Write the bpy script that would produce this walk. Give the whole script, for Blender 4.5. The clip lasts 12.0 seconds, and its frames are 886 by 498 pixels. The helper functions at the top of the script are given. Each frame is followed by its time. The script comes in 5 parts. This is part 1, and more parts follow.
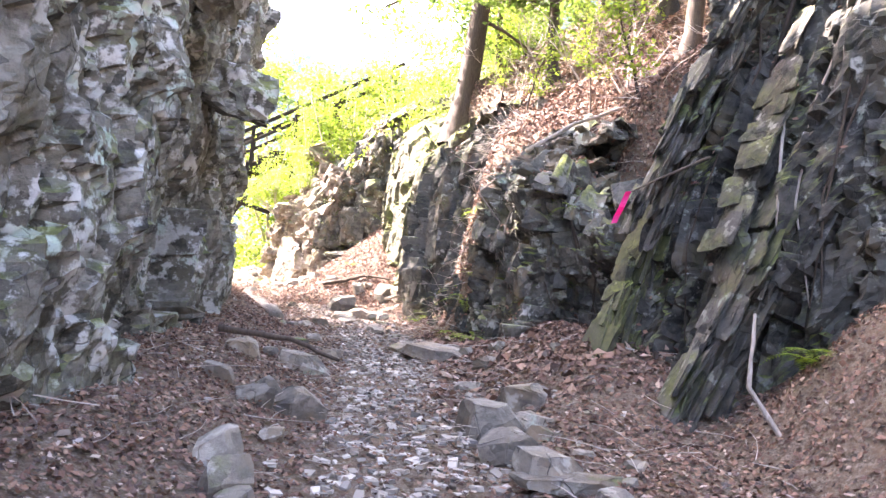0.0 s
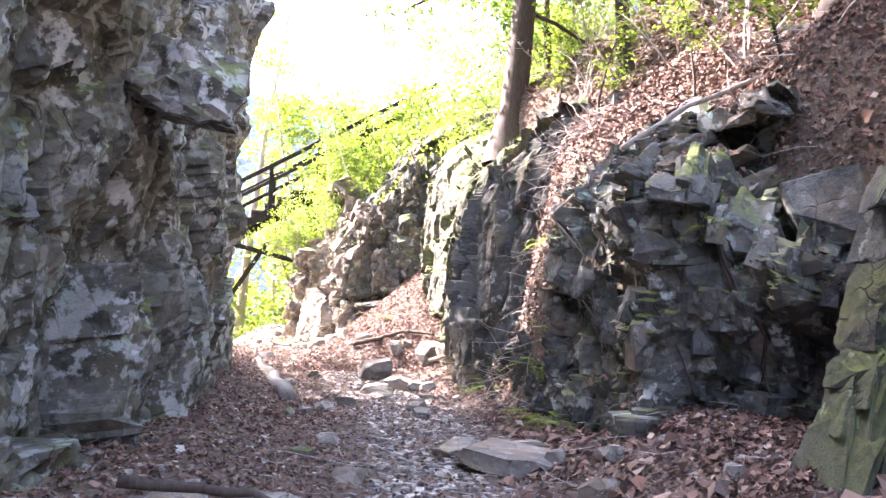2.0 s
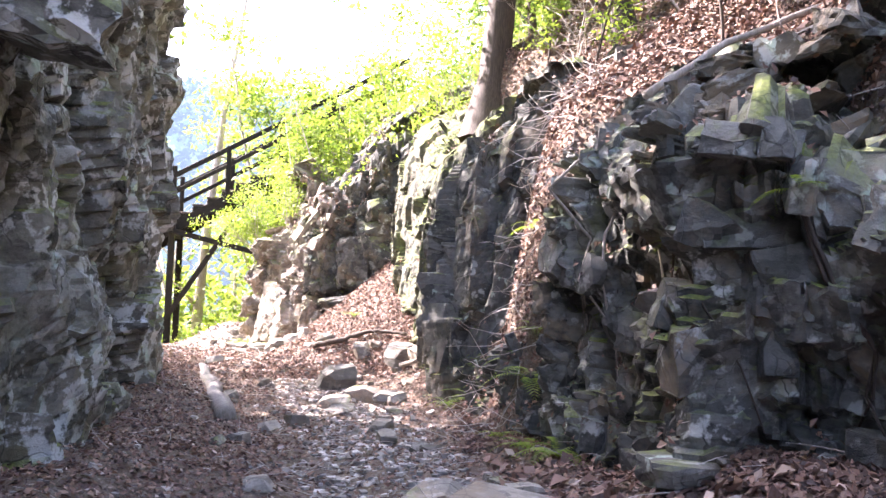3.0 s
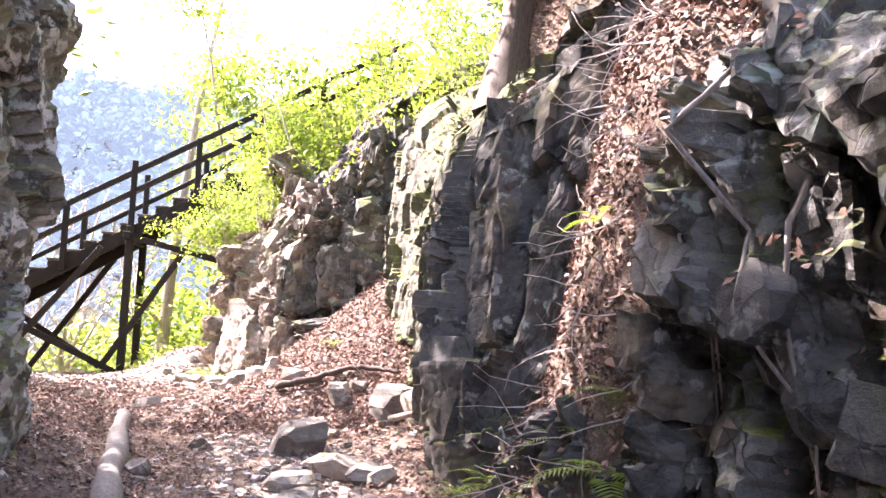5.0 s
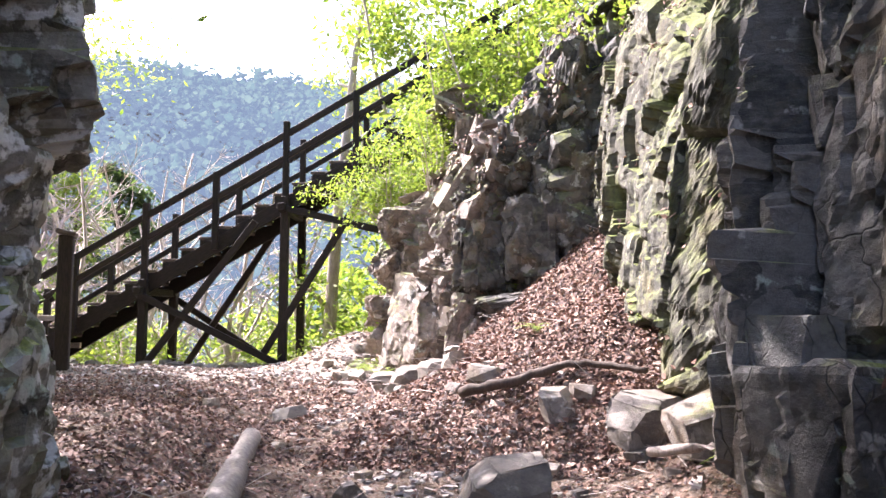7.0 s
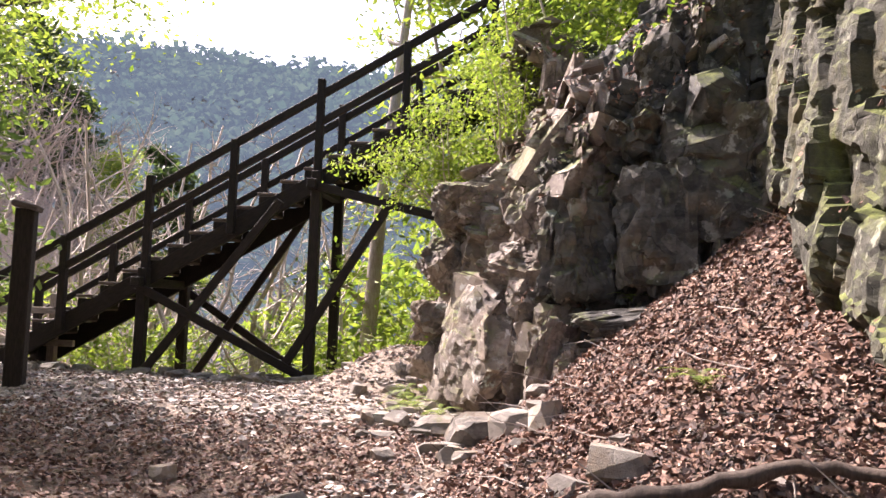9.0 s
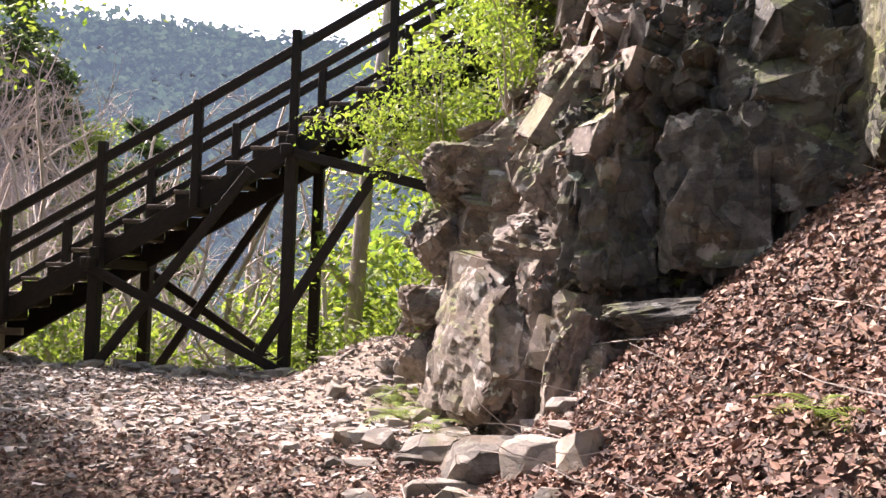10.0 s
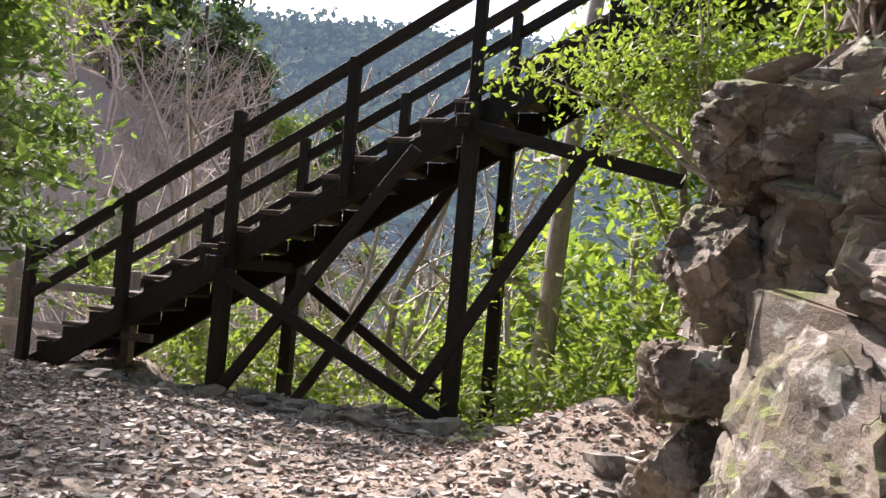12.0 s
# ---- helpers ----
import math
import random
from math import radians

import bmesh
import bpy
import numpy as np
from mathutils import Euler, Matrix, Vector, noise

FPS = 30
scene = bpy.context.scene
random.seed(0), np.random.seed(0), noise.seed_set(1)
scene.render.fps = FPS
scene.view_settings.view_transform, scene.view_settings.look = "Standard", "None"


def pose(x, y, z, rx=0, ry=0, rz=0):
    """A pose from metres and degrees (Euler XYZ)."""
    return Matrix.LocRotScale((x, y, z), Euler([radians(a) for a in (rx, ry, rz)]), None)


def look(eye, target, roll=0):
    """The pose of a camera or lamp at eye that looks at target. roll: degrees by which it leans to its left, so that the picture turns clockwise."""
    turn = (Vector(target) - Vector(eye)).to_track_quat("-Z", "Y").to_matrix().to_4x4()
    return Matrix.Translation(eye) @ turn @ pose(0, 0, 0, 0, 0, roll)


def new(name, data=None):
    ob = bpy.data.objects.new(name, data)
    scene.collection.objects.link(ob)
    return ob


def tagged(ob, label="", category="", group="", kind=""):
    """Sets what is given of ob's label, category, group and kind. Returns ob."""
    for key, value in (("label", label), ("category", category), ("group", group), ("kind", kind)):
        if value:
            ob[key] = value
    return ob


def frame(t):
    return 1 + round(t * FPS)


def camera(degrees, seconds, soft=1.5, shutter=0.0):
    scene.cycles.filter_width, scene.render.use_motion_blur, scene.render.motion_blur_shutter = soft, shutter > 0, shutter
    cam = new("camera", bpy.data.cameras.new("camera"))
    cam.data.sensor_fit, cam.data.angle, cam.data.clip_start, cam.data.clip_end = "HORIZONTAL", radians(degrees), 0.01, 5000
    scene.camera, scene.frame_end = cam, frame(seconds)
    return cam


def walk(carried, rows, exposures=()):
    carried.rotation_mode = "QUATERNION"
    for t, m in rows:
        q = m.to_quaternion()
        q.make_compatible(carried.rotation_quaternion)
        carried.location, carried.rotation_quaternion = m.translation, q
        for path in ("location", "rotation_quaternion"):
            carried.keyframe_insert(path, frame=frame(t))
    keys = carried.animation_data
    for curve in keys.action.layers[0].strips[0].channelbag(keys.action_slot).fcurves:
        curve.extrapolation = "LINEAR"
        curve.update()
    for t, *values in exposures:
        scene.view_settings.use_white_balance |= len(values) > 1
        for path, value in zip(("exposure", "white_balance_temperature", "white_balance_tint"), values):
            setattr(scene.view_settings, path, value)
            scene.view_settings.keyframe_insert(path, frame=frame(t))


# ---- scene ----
cam = camera(57.3, 12.0)
METRES, EYE, TILT, LEAN, TURN = 17.5, 1.2, 0.0, 0.0, 0.0
ROWS = [
    (0.0, 0.0, 0.0, 0.0, -0.33, 3.84, -4.85),
    (0.5, -0.0048, 0.0393, 0.003, 1.21, 4.72, -5.89),
    (1.0, -0.0045, 0.0771, 0.0043, 2.18, 5.44, -2.15),
    (1.5, -0.0059, 0.1271, 0.0119, 2.27, 6.72, -2.19),
    (2.0, -0.0103, 0.1748, 0.0175, 2.94, 6.38, -1.72),
    (2.5, -0.0115, 0.2223, 0.021, 2.36, 5.8, -1.47),
    (4.5, -0.0116, 0.3956, 0.0352, -0.57, 6.44, -0.35),
    (5.0, -0.0174, 0.4339, 0.0378, 1.65, 6.91, -1.71),
    (5.5, -0.0226, 0.4775, 0.0392, 5.48, 6.12, 0.03),
    (6.0, -0.0344, 0.5164, 0.0385, 7.42, 5.89, -2.72),
    (6.5, -0.0455, 0.5574, 0.0392, 12.21, 5.07, -0.94),
    (8.5, -0.0972, 0.7086, 0.0505, 15.41, 5.13, 0.09),
    (9.0, -0.1095, 0.7456, 0.0536, 17.2, 4.5, -2.1),
    (9.5, -0.1225, 0.779, 0.0563, 16.61, 3.57, -1.79),
    (10.0, -0.1331, 0.8188, 0.0585, 16.67, 2.86, -1.86),
    (10.5, -0.1511, 0.8567, 0.0603, 18.4, 1.65, -2.92),
    (11.0, -0.1628, 0.8956, 0.0647, 21.63, 0.68, -3.13),
    (11.5, -0.1823, 0.9293, 0.0671, 25.44, 0.45, -3.97),
    (12.0, -0.2004, 0.9613, 0.0713, 29.59, 2.06, -4.86),
]
walk(cam, [(t, pose(0, 0, EYE, TILT, LEAN, TURN) @ pose(METRES * x, METRES * y, METRES * z, 90 + pitch, roll, yaw)) for t, x, y, z, yaw, pitch, roll in ROWS],
     exposures=[(0.0, 3.95, 6900, 28), (1.5, 3.8, 6550, 30), (2.5, 3.55, 6350, 29), (4.5, 3.33, 6450, 32), (5.5, 3.2, 6700, 36), (6.0, 2.78, 6600, 34), (6.7, 2.68, 6150, 29), (8.3, 1.85, 6700, 29), (10.0, 1.72, 6650, 28), (12.0, 1.4, 6400, 22)])

# ---- world and sun ----
SUN_DIR = Vector((-0.74, 0.36, 0.8)).normalized()
world = bpy.data.worlds.new("world")
scene.world = world
world.use_nodes = True
wn = world.node_tree.nodes
sky = wn.new("ShaderNodeTexSky")
sky.sky_type, sky.sun_disc = "NISHITA", False
sky.sun_elevation = math.asin(SUN_DIR.z)
sky.sun_rotation = math.atan2(SUN_DIR.x, SUN_DIR.y)
sky.air_density, sky.dust_density = 1.0, 3.0
world.node_tree.links.new(sky.outputs[0], wn["Background"].inputs[0])
wn["Background"].inputs[1].default_value = 0.15
sun = new("sun", bpy.data.lights.new("sun", "SUN"))
sun.data.energy, sun.data.angle, sun.data.color = 5.0, radians(0.5), (1.0, 0.95, 0.87)
sun.matrix_world = look(SUN_DIR * 60, (0, 0, 0))


# ---- materials ----
class Nodes:
    """A short way to write node trees."""

    def __init__(self, name):
        self.mat = bpy.data.materials.new(name)
        self.mat.use_nodes = True
        self.t = self.mat.node_tree
        self.bsdf = self.t.nodes["Principled BSDF"]
        self.pos = self.add("ShaderNodeNewGeometry").outputs["Position"]

    def add(self, kind, **sets):
        n = self.t.nodes.new(kind)
        for k, v in sets.items():
            n.inputs[k].default_value = v
        return n

    def link(self, a, b):
        self.t.links.new(a, b)

    def noise(self, scale, detail=4.0, rough=0.6, vec=None, stretch=None):
        n = self.add("ShaderNodeTexNoise", Scale=scale, Detail=detail, Roughness=rough)
        src = self.pos if vec is None else vec
        if stretch:
            m = self.add("ShaderNodeMapping")
            m.inputs["Scale"].default_value = stretch
            self.link(src, m.inputs[0])
            src = m.outputs[0]
        self.link(src, n.inputs["Vector"])
        return n.outputs["Fac"]

    def ramp(self, fac, *stops):
        n = self.add("ShaderNodeValToRGB")
        while len(n.color_ramp.elements) < len(stops):
            n.color_ramp.elements.new(0.5)
        for e, (p, c) in zip(n.color_ramp.elements, stops):
            e.position = p
            e.color = (*c, 1) if isinstance(c, tuple) else (c, c, c, 1)
        self.link(fac, n.inputs[0])
        return n.outputs[0]

    def mix(self, fac, a, b, mode="MIX"):
        n = self.t.nodes.new("ShaderNodeMix")
        n.data_type, n.blend_type = "RGBA", mode
        for sock, v in ((n.inputs[0], fac), (n.inputs[6], a), (n.inputs[7], b)):
            if isinstance(v, (int, float)):
                sock.default_value = v
            elif isinstance(v, tuple):
                sock.default_value = (*v, 1)
            else:
                self.link(v, sock)
        return n.outputs[2]

    def math(self, op, a, b):
        n = self.t.nodes.new("ShaderNodeMath")
        n.operation = op
        for sock, v in zip(n.inputs, (a, b)):
            if isinstance(v, (int, float)):
                sock.default_value = v
            else:
                self.link(v, sock)
        return n.outputs[0]

    def warped(self, scale):
        w = self.add("ShaderNodeTexNoise", Scale=scale * 0.6, Detail=4.0)
        self.link(self.pos, w.inputs["Vector"])
        v = self.t.nodes.new("ShaderNodeVectorMath")
        v.operation = "MULTIPLY_ADD"
        self.link(w.outputs["Color"], v.inputs[0])
        v.inputs[1].default_value = (1.6 / scale,) * 3
        self.link(self.pos, v.inputs[2])
        return v.outputs[0]

    def patches(self, scale):
        """One value for each broken facet."""
        v = self.add("ShaderNodeTexVoronoi", Scale=scale)
        self.link(self.warped(scale), v.inputs["Vector"])
        sep = self.add("ShaderNodeSeparateColor")
        self.link(v.outputs["Color"], sep.inputs[0])
        return sep.outputs[0]

    def cracks(self, scale):
        v = self.add("ShaderNodeTexVoronoi", Scale=scale)
        v.feature = "DISTANCE_TO_EDGE"
        m = self.add("ShaderNodeMapping")
        m.inputs["Scale"].default_value, m.inputs["Rotation"].default_value = (1.5, 1.0, 0.6), (0.3, 0.25, 0.5)
        self.link(self.warped(scale * 0.9), m.inputs[0])
        self.link(m.outputs[0], v.inputs["Vector"])
        return self.ramp(v.outputs["Distance"], (0.0, 1.0), (0.02, 0.0))

    def up(self):
        n = self.add("ShaderNodeSeparateXYZ")
        self.link(self.add("ShaderNodeNewGeometry").outputs["Normal"], n.inputs[0])
        return n.outputs[2]

    def bump(self, height, strength, dist):
        n = self.add("ShaderNodeBump", Strength=strength, Distance=dist)
        self.link(height, n.inputs["Height"])
        self.link(n.outputs[0], self.bsdf.inputs["Normal"])

    def done(self, colour, rough=0.9, spec=0.3):
        if isinstance(colour, tuple):
            self.bsdf.inputs["Base Color"].default_value = (*colour, 1)
        else:
            self.link(colour, self.bsdf.inputs["Base Color"])
        if isinstance(rough, float):
            self.bsdf.inputs["Roughness"].default_value = rough
        else:
            self.link(rough, self.bsdf.inputs["Roughness"])
        self.bsdf.inputs["Specular IOR Level"].default_value = spec
        return self.mat


def rock_material(name, dark, mid, pale, lichen_amount, moss_amount, tint=(0.30, 0.22, 0.14), pieces=False, scale=5.5):
    """Weathered slaty rock: blotches, pale lichen, brown stains, moss on ledges."""
    n = Nodes(name)
    fine = n.noise(16.0, 6, 0.75)
    patch = n.patches(scale)
    col = n.mix(n.ramp(fine, (0.3, 0.0), (0.7, 1.0)), n.ramp(patch, (0.15, dark), (0.6, mid), (0.95, tuple(1.35 * c for c in mid))), n.ramp(n.noise(6.0, 6, 0.75, stretch=(1, 1, 2.2)), (0.38, dark), (0.62, mid)))
    col = n.mix(n.ramp(n.noise(2.1, 5, 0.7), (0.5, 0.0), (0.66, 0.65)), col, tint)
    lich = n.ramp(n.noise(7.5, 4, 0.62), (0.62 - 0.16 * lichen_amount, 0.0), (0.68 - 0.15 * lichen_amount, 1.0))
    lich = n.math("MULTIPLY", lich, n.ramp(n.noise(1.7, 3, 0.5), (0.35, 0.1), (0.6, 0.9)))
    col = n.mix(lich, col, n.mix(n.ramp(n.noise(3.3, 3), (0.55, 0.0), (0.65, 0.8)), n.mix(n.noise(40, 3), pale, tuple(0.7 * c for c in pale)), (0.72 * pale[0], 0.95 * pale[1], 0.86 * pale[2])))
    moss = n.math("MULTIPLY", n.ramp(n.up(), (0.15, 0.0), (0.75, 1.0)), n.ramp(n.noise(1.6, 5, 0.65), (0.6 - 0.25 * moss_amount, 0.0), (0.72 - 0.2 * moss_amount, 1.0)))
    streak = n.math("MULTIPLY", n.ramp(n.noise(2.2, 5, 0.7, stretch=(1.4, 1.4, 0.45)), (0.64 - 0.08 * moss_amount, 0.0), (0.76, 0.8)), min(1.0, moss_amount))
    moss = n.math("MAXIMUM", moss, streak)
    col = n.mix(moss, col, n.ramp(n.noise(30, 3), (0.3, (0.07, 0.09, 0.022)), (0.7, (0.20, 0.235, 0.055))))
    if pieces:
        rnd = n.add("ShaderNodeObjectInfo").outputs["Random"]
        col = n.mix(1.0, col, n.ramp(rnd, (0.0, 0.65), (1.0, 1.25)), "MULTIPLY")
    crack = n.math("MULTIPLY", n.cracks(3.2), n.ramp(n.noise(2.0, 4, 0.6), (0.48, 0.0), (0.62, 0.8)))
    col = n.mix(crack, col, tuple(0.5 * c for c in dark))
    relief = n.mix(0.5, n.noise(22, 8, 0.75), n.noise(75, 4, 0.7))
    n.bump(n.mix(crack, n.mix(0.3, relief, patch), (0.0, 0.0, 0.0)), 0.8, 0.028)
    return n.done(col, 0.88, 0.35)


M_LEFT = rock_material("lichen_rock", (0.028, 0.03, 0.025), (0.2, 0.197, 0.17), (0.70, 0.73, 0.71), 0.72, 0.55, (0.14, 0.13, 0.085), scale=6.0)
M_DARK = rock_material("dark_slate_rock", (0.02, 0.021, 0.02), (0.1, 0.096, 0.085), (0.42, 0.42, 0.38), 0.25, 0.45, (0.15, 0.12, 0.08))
M_BUTTRESS = rock_material("buttress_rock", (0.03, 0.031, 0.029), (0.115, 0.113, 0.103), (0.42, 0.42, 0.38), 0.15, 0.4, (0.15, 0.12, 0.08), scale=3.0)
M_MID = rock_material("slate_rock", (0.03, 0.031, 0.029), (0.18, 0.176, 0.158), (0.56, 0.56, 0.52), 0.5, 0.75, (0.19, 0.155, 0.105))
M_MOSSY = rock_material("mossy_rock", (0.028, 0.029, 0.022), (0.08, 0.079, 0.06), (0.34, 0.35, 0.27), 0.1, 1.15, (0.14, 0.125, 0.06))
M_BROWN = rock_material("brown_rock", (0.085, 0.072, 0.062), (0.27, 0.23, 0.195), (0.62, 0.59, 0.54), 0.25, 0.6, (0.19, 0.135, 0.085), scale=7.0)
M_PIECE = rock_material("loose_stone", (0.10, 0.09, 0.08), (0.30, 0.27, 0.23), (0.50, 0.47, 0.42), 0.3, 0.08, pieces=True)
M_SLAB = rock_material("slate_block", (0.035, 0.036, 0.033), (0.16, 0.156, 0.14), (0.48, 0.48, 0.44), 0.3, 0.4, pieces=True)


def ground_material():
    n = Nodes("leafy_soil")
    soil = n.ramp(n.noise(3.0, 6, 0.7), (0.3, (0.10, 0.065, 0.045)), (0.7, (0.24, 0.17, 0.12)))
    grit = n.ramp(n.noise(60, 4, 0.7), (0.35, (0.09, 0.07, 0.055)), (0.65, (0.36, 0.31, 0.26)))
    col = n.mix(n.ramp(n.noise(18, 4, 0.7), (0.4, 0.0), (0.6, 0.8)), soil, grit)
    # dusty trodden stone chips where the path bends below the stairs
    xyz = n.add("ShaderNodeSeparateXYZ")
    n.link(n.pos, xyz.inputs[0])
    along = n.math("ADD", n.math("SUBTRACT", xyz.outputs[1], 18.3), n.math("MULTIPLY", n.math("ADD", xyz.outputs[0], 3.6), -0.2))
    bend = n.ramp(n.math("ADD", n.math("MULTIPLY", along, 0.35), n.math("MULTIPLY", n.noise(1.5, 4, 0.6), 0.6)), (0.25, 0.0), (0.6, 1.0))
    dust = n.ramp(n.noise(45, 5, 0.7), (0.3, (0.235, 0.185, 0.145)), (0.7, (0.52, 0.44, 0.365)))
    col = n.mix(bend, col, dust)
    n.bump(n.mix(0.5, n.noise(35, 6, 0.75), n.noise(110, 3)), 1.0, 0.04)
    return n.done(col, 0.95, 0.15)


def litter_material(name, stops):
    n = Nodes(name)
    r = n.add("ShaderNodeNewGeometry").outputs["Random Per Island"]
    col = n.mix(0.18, n.ramp(r, *stops), n.ramp(n.noise(90, 3), (0.3, 0.06), (0.7, 0.3)))
    return n.done(col, 0.7, 0.3)


def leaf_material(name, dark, light, glow):
    """Thin green leaves that let some sun through."""
    n = Nodes(name)
    r = n.add("ShaderNodeNewGeometry").outputs["Random Per Island"]
    col = n.ramp(r, (0.0, dark), (1.0, light))
    tr = n.add("ShaderNodeBsdfTranslucent")
    n.link(n.mix(1.0, col, glow, "MULTIPLY"), tr.inputs[0])
    mixer = n.add("ShaderNodeMixShader", Fac=0.5)
    n.done(col, 0.55, 0.3)
    n.link(n.bsdf.outputs[0], mixer.inputs[1])
    n.link(tr.outputs[0], mixer.inputs[2])
    n.link(mixer.outputs[0], n.t.nodes["Material Output"].inputs[0])
    return n.mat


def wood_material(name, a, b, stretch=(9, 9, 1.5)):
    n = Nodes(name)
    obj = n.add("ShaderNodeTexCoord").outputs["Object"]
    grain = n.noise(6, 6, 0.7, obj, stretch)
    rnd = n.add("ShaderNodeObjectInfo").outputs["Random"]
    col = n.mix(1.0, n.ramp(grain, (0.3, a), (0.7, b)), n.ramp(rnd, (0.0, 0.75), (1.0, 1.2)), "MULTIPLY")
    n.bump(grain, 0.6, 0.01)
    return n.done(col, 0.8, 0.3)


M_GROUND = ground_material()
M_LITTER = litter_material("dry_leaves", ((0.0, (0.035, 0.017, 0.011)), (0.35, (0.12, 0.052, 0.03)), (0.75, (0.25, 0.125, 0.075)), (0.93, (0.36, 0.22, 0.15)), (1.0, (0.58, 0.45, 0.36))))
M_GRAVEL = litter_material("gravel", ((0.0, (0.13, 0.12, 0.11)), (0.5, (0.36, 0.31, 0.265)), (1.0, (0.64, 0.575, 0.50))))
M_LEAF = leaf_material("fresh_leaves", (0.10, 0.165, 0.03), (0.25, 0.31, 0.06), (1.3, 1.35, 0.8))
M_LEAF2 = leaf_material("dark_leaves", (0.06, 0.10, 0.03), (0.16, 0.22, 0.06), (1.4, 1.5, 0.9))
M_EVERGREEN = leaf_material("evergreen_leaves", (0.025, 0.045, 0.018), (0.07, 0.105, 0.035), (1.2, 1.3, 0.8))
M_FAR = leaf_material("hazed_forest_leaves", (0.025, 0.045, 0.03), (0.06, 0.08, 0.05), (0.6, 0.7, 0.6))
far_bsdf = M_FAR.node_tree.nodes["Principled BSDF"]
far_bsdf.inputs["Emission Color"].default_value = (0.45, 0.62, 0.85, 1)  # air light of the far distance, put into the leaves as bluish glow
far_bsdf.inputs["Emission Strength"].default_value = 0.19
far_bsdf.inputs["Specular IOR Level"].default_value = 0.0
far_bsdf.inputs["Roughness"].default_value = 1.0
M_TIMBER = wood_material("dark_timber", (0.009, 0.0068, 0.0052), (0.032, 0.023, 0.017))
M_TREAD = wood_material("worn_tread", (0.06, 0.045, 0.035), (0.16, 0.125, 0.10), (1.5, 9, 9))
M_BARK = wood_material("bark", (0.035, 0.026, 0.02), (0.105, 0.078, 0.06), (10, 10, 1.2))
M_PALEBARK = wood_material("pale_bark", (0.24, 0.20, 0.165), (0.50, 0.44, 0.39), (8, 8, 1.5))
M_LOG = wood_material("weathered_log", (0.07, 0.06, 0.05), (0.28, 0.25, 0.22), (8, 8, 2))
M_TAPE = Nodes("pink_tape").done((0.85, 0.02, 0.28), 0.45, 0.5)


# ---- geometry helpers ----
def hash3(i, j, k, seed):
    """Random numbers in 0..1 for whole-number cells."""
    h = (i.astype(np.int64) * 374761393 + j.astype(np.int64) * 668265263 + k.astype(np.int64) * 2147483647 + seed * 1274126177) & 0xFFFFFFFF
    h = ((h ^ (h >> 13)) * 1274126177) & 0xFFFFFFFF
    h = ((h ^ (h >> 16)) * 2246822519) & 0xFFFFFFFF
    return ((h ^ (h >> 15)) & 0xFFFFFF) / float(0x1000000)


def vnoise(p, seed=0):
    """Smooth value noise in -1..1."""
    b = np.floor(p)
    f = p - b
    f = f * f * (3 - 2 * f)
    out = 0
    for dx in (0, 1):
        for dy in (0, 1):
            for dz in (0, 1):
                w = (f[:, 0] if dx else 1 - f[:, 0]) * (f[:, 1] if dy else 1 - f[:, 1]) * (f[:, 2] if dz else 1 - f[:, 2])
                out = out + w * hash3(b[:, 0] + dx, b[:, 1] + dy, b[:, 2] + dz, seed)
    return out * 2 - 1


def fbm(p, octaves=4, seed=0):
    out, a = 0, 0.5
    for o in range(octaves):
        out = out + a * vnoise(p * 2 ** o, seed + 17 * o)
        a *= 0.5
    return out


def cells(p, seed=0):
    """Broken blocks: a height for each cell with a tilt of its own, and the distance to the cell's joint."""
    b = np.floor(p)
    f1 = np.full(len(p), 9.0)
    f2 = np.full(len(p), 9.0)
    height = np.zeros(len(p))
    for dx in (-1, 0, 1):
        for dy in (-1, 0, 1):
            for dz in (-1, 0, 1):
                i, j, k = b[:, 0] + dx, b[:, 1] + dy, b[:, 2] + dz
                c = np.stack([i + hash3(i, j, k, seed), j + hash3(i, j, k, seed + 1), k + hash3(i, j, k, seed + 2)], 1)
                d = p - c
                dist = np.abs(d).max(1) * 0.8 + np.sqrt((d * d).sum(1)) * 0.2
                near = dist < f1
                f2 = np.where(near, f1, np.minimum(f2, dist))
                tilt = d[:, 0] * (hash3(i, j, k, seed + 3) - 0.5) + d[:, 1] * (hash3(i, j, k, seed + 4) - 0.5) + d[:, 2] * (hash3(i, j, k, seed + 5) - 0.5)
                height = np.where(near, hash3(i, j, k, seed + 6) * 2 - 1 + 2.1 * tilt, height)
                f1 = np.where(near, dist, f1)
    return height, f2 - f1


def smooth(a, b, x):
    t = np.clip((x - a) / (b - a), 0, 1)
    return t * t * (3 - 2 * t)


def mesh_of(name, verts, faces, material, shade=False):
    me = bpy.data.meshes.new(name)
    verts = np.asarray(verts, dtype=np.float32)
    faces = np.asarray(faces, dtype=np.int32)
    n = faces.shape[1]
    me.vertices.add(len(verts))
    me.vertices.foreach_set("co", verts.ravel())
    me.loops.add(faces.size)
    me.loops.foreach_set("vertex_index", faces.ravel())
    me.polygons.add(len(faces))
    me.polygons.foreach_set("loop_start", np.arange(0, faces.size, n, dtype=np.int32))
    me.polygons.foreach_set("use_smooth", np.full(len(faces), shade))
    me.update(calc_edges=True)
    me.materials.append(material)
    return me


def grid_faces(nu, nv):
    i = np.arange(nu - 1)[:, None] * nv + np.arange(nv - 1)[None, :]
    i = i.ravel()
    return np.stack([i, i + nv, i + nv + 1, i + 1], 1)


def child(name, me, parent, m=None, label=""):
    ob = new(name, me)
    ob.parent = parent
    if m is not None:
        ob.matrix_basis = m
    return tagged(ob, label=label)


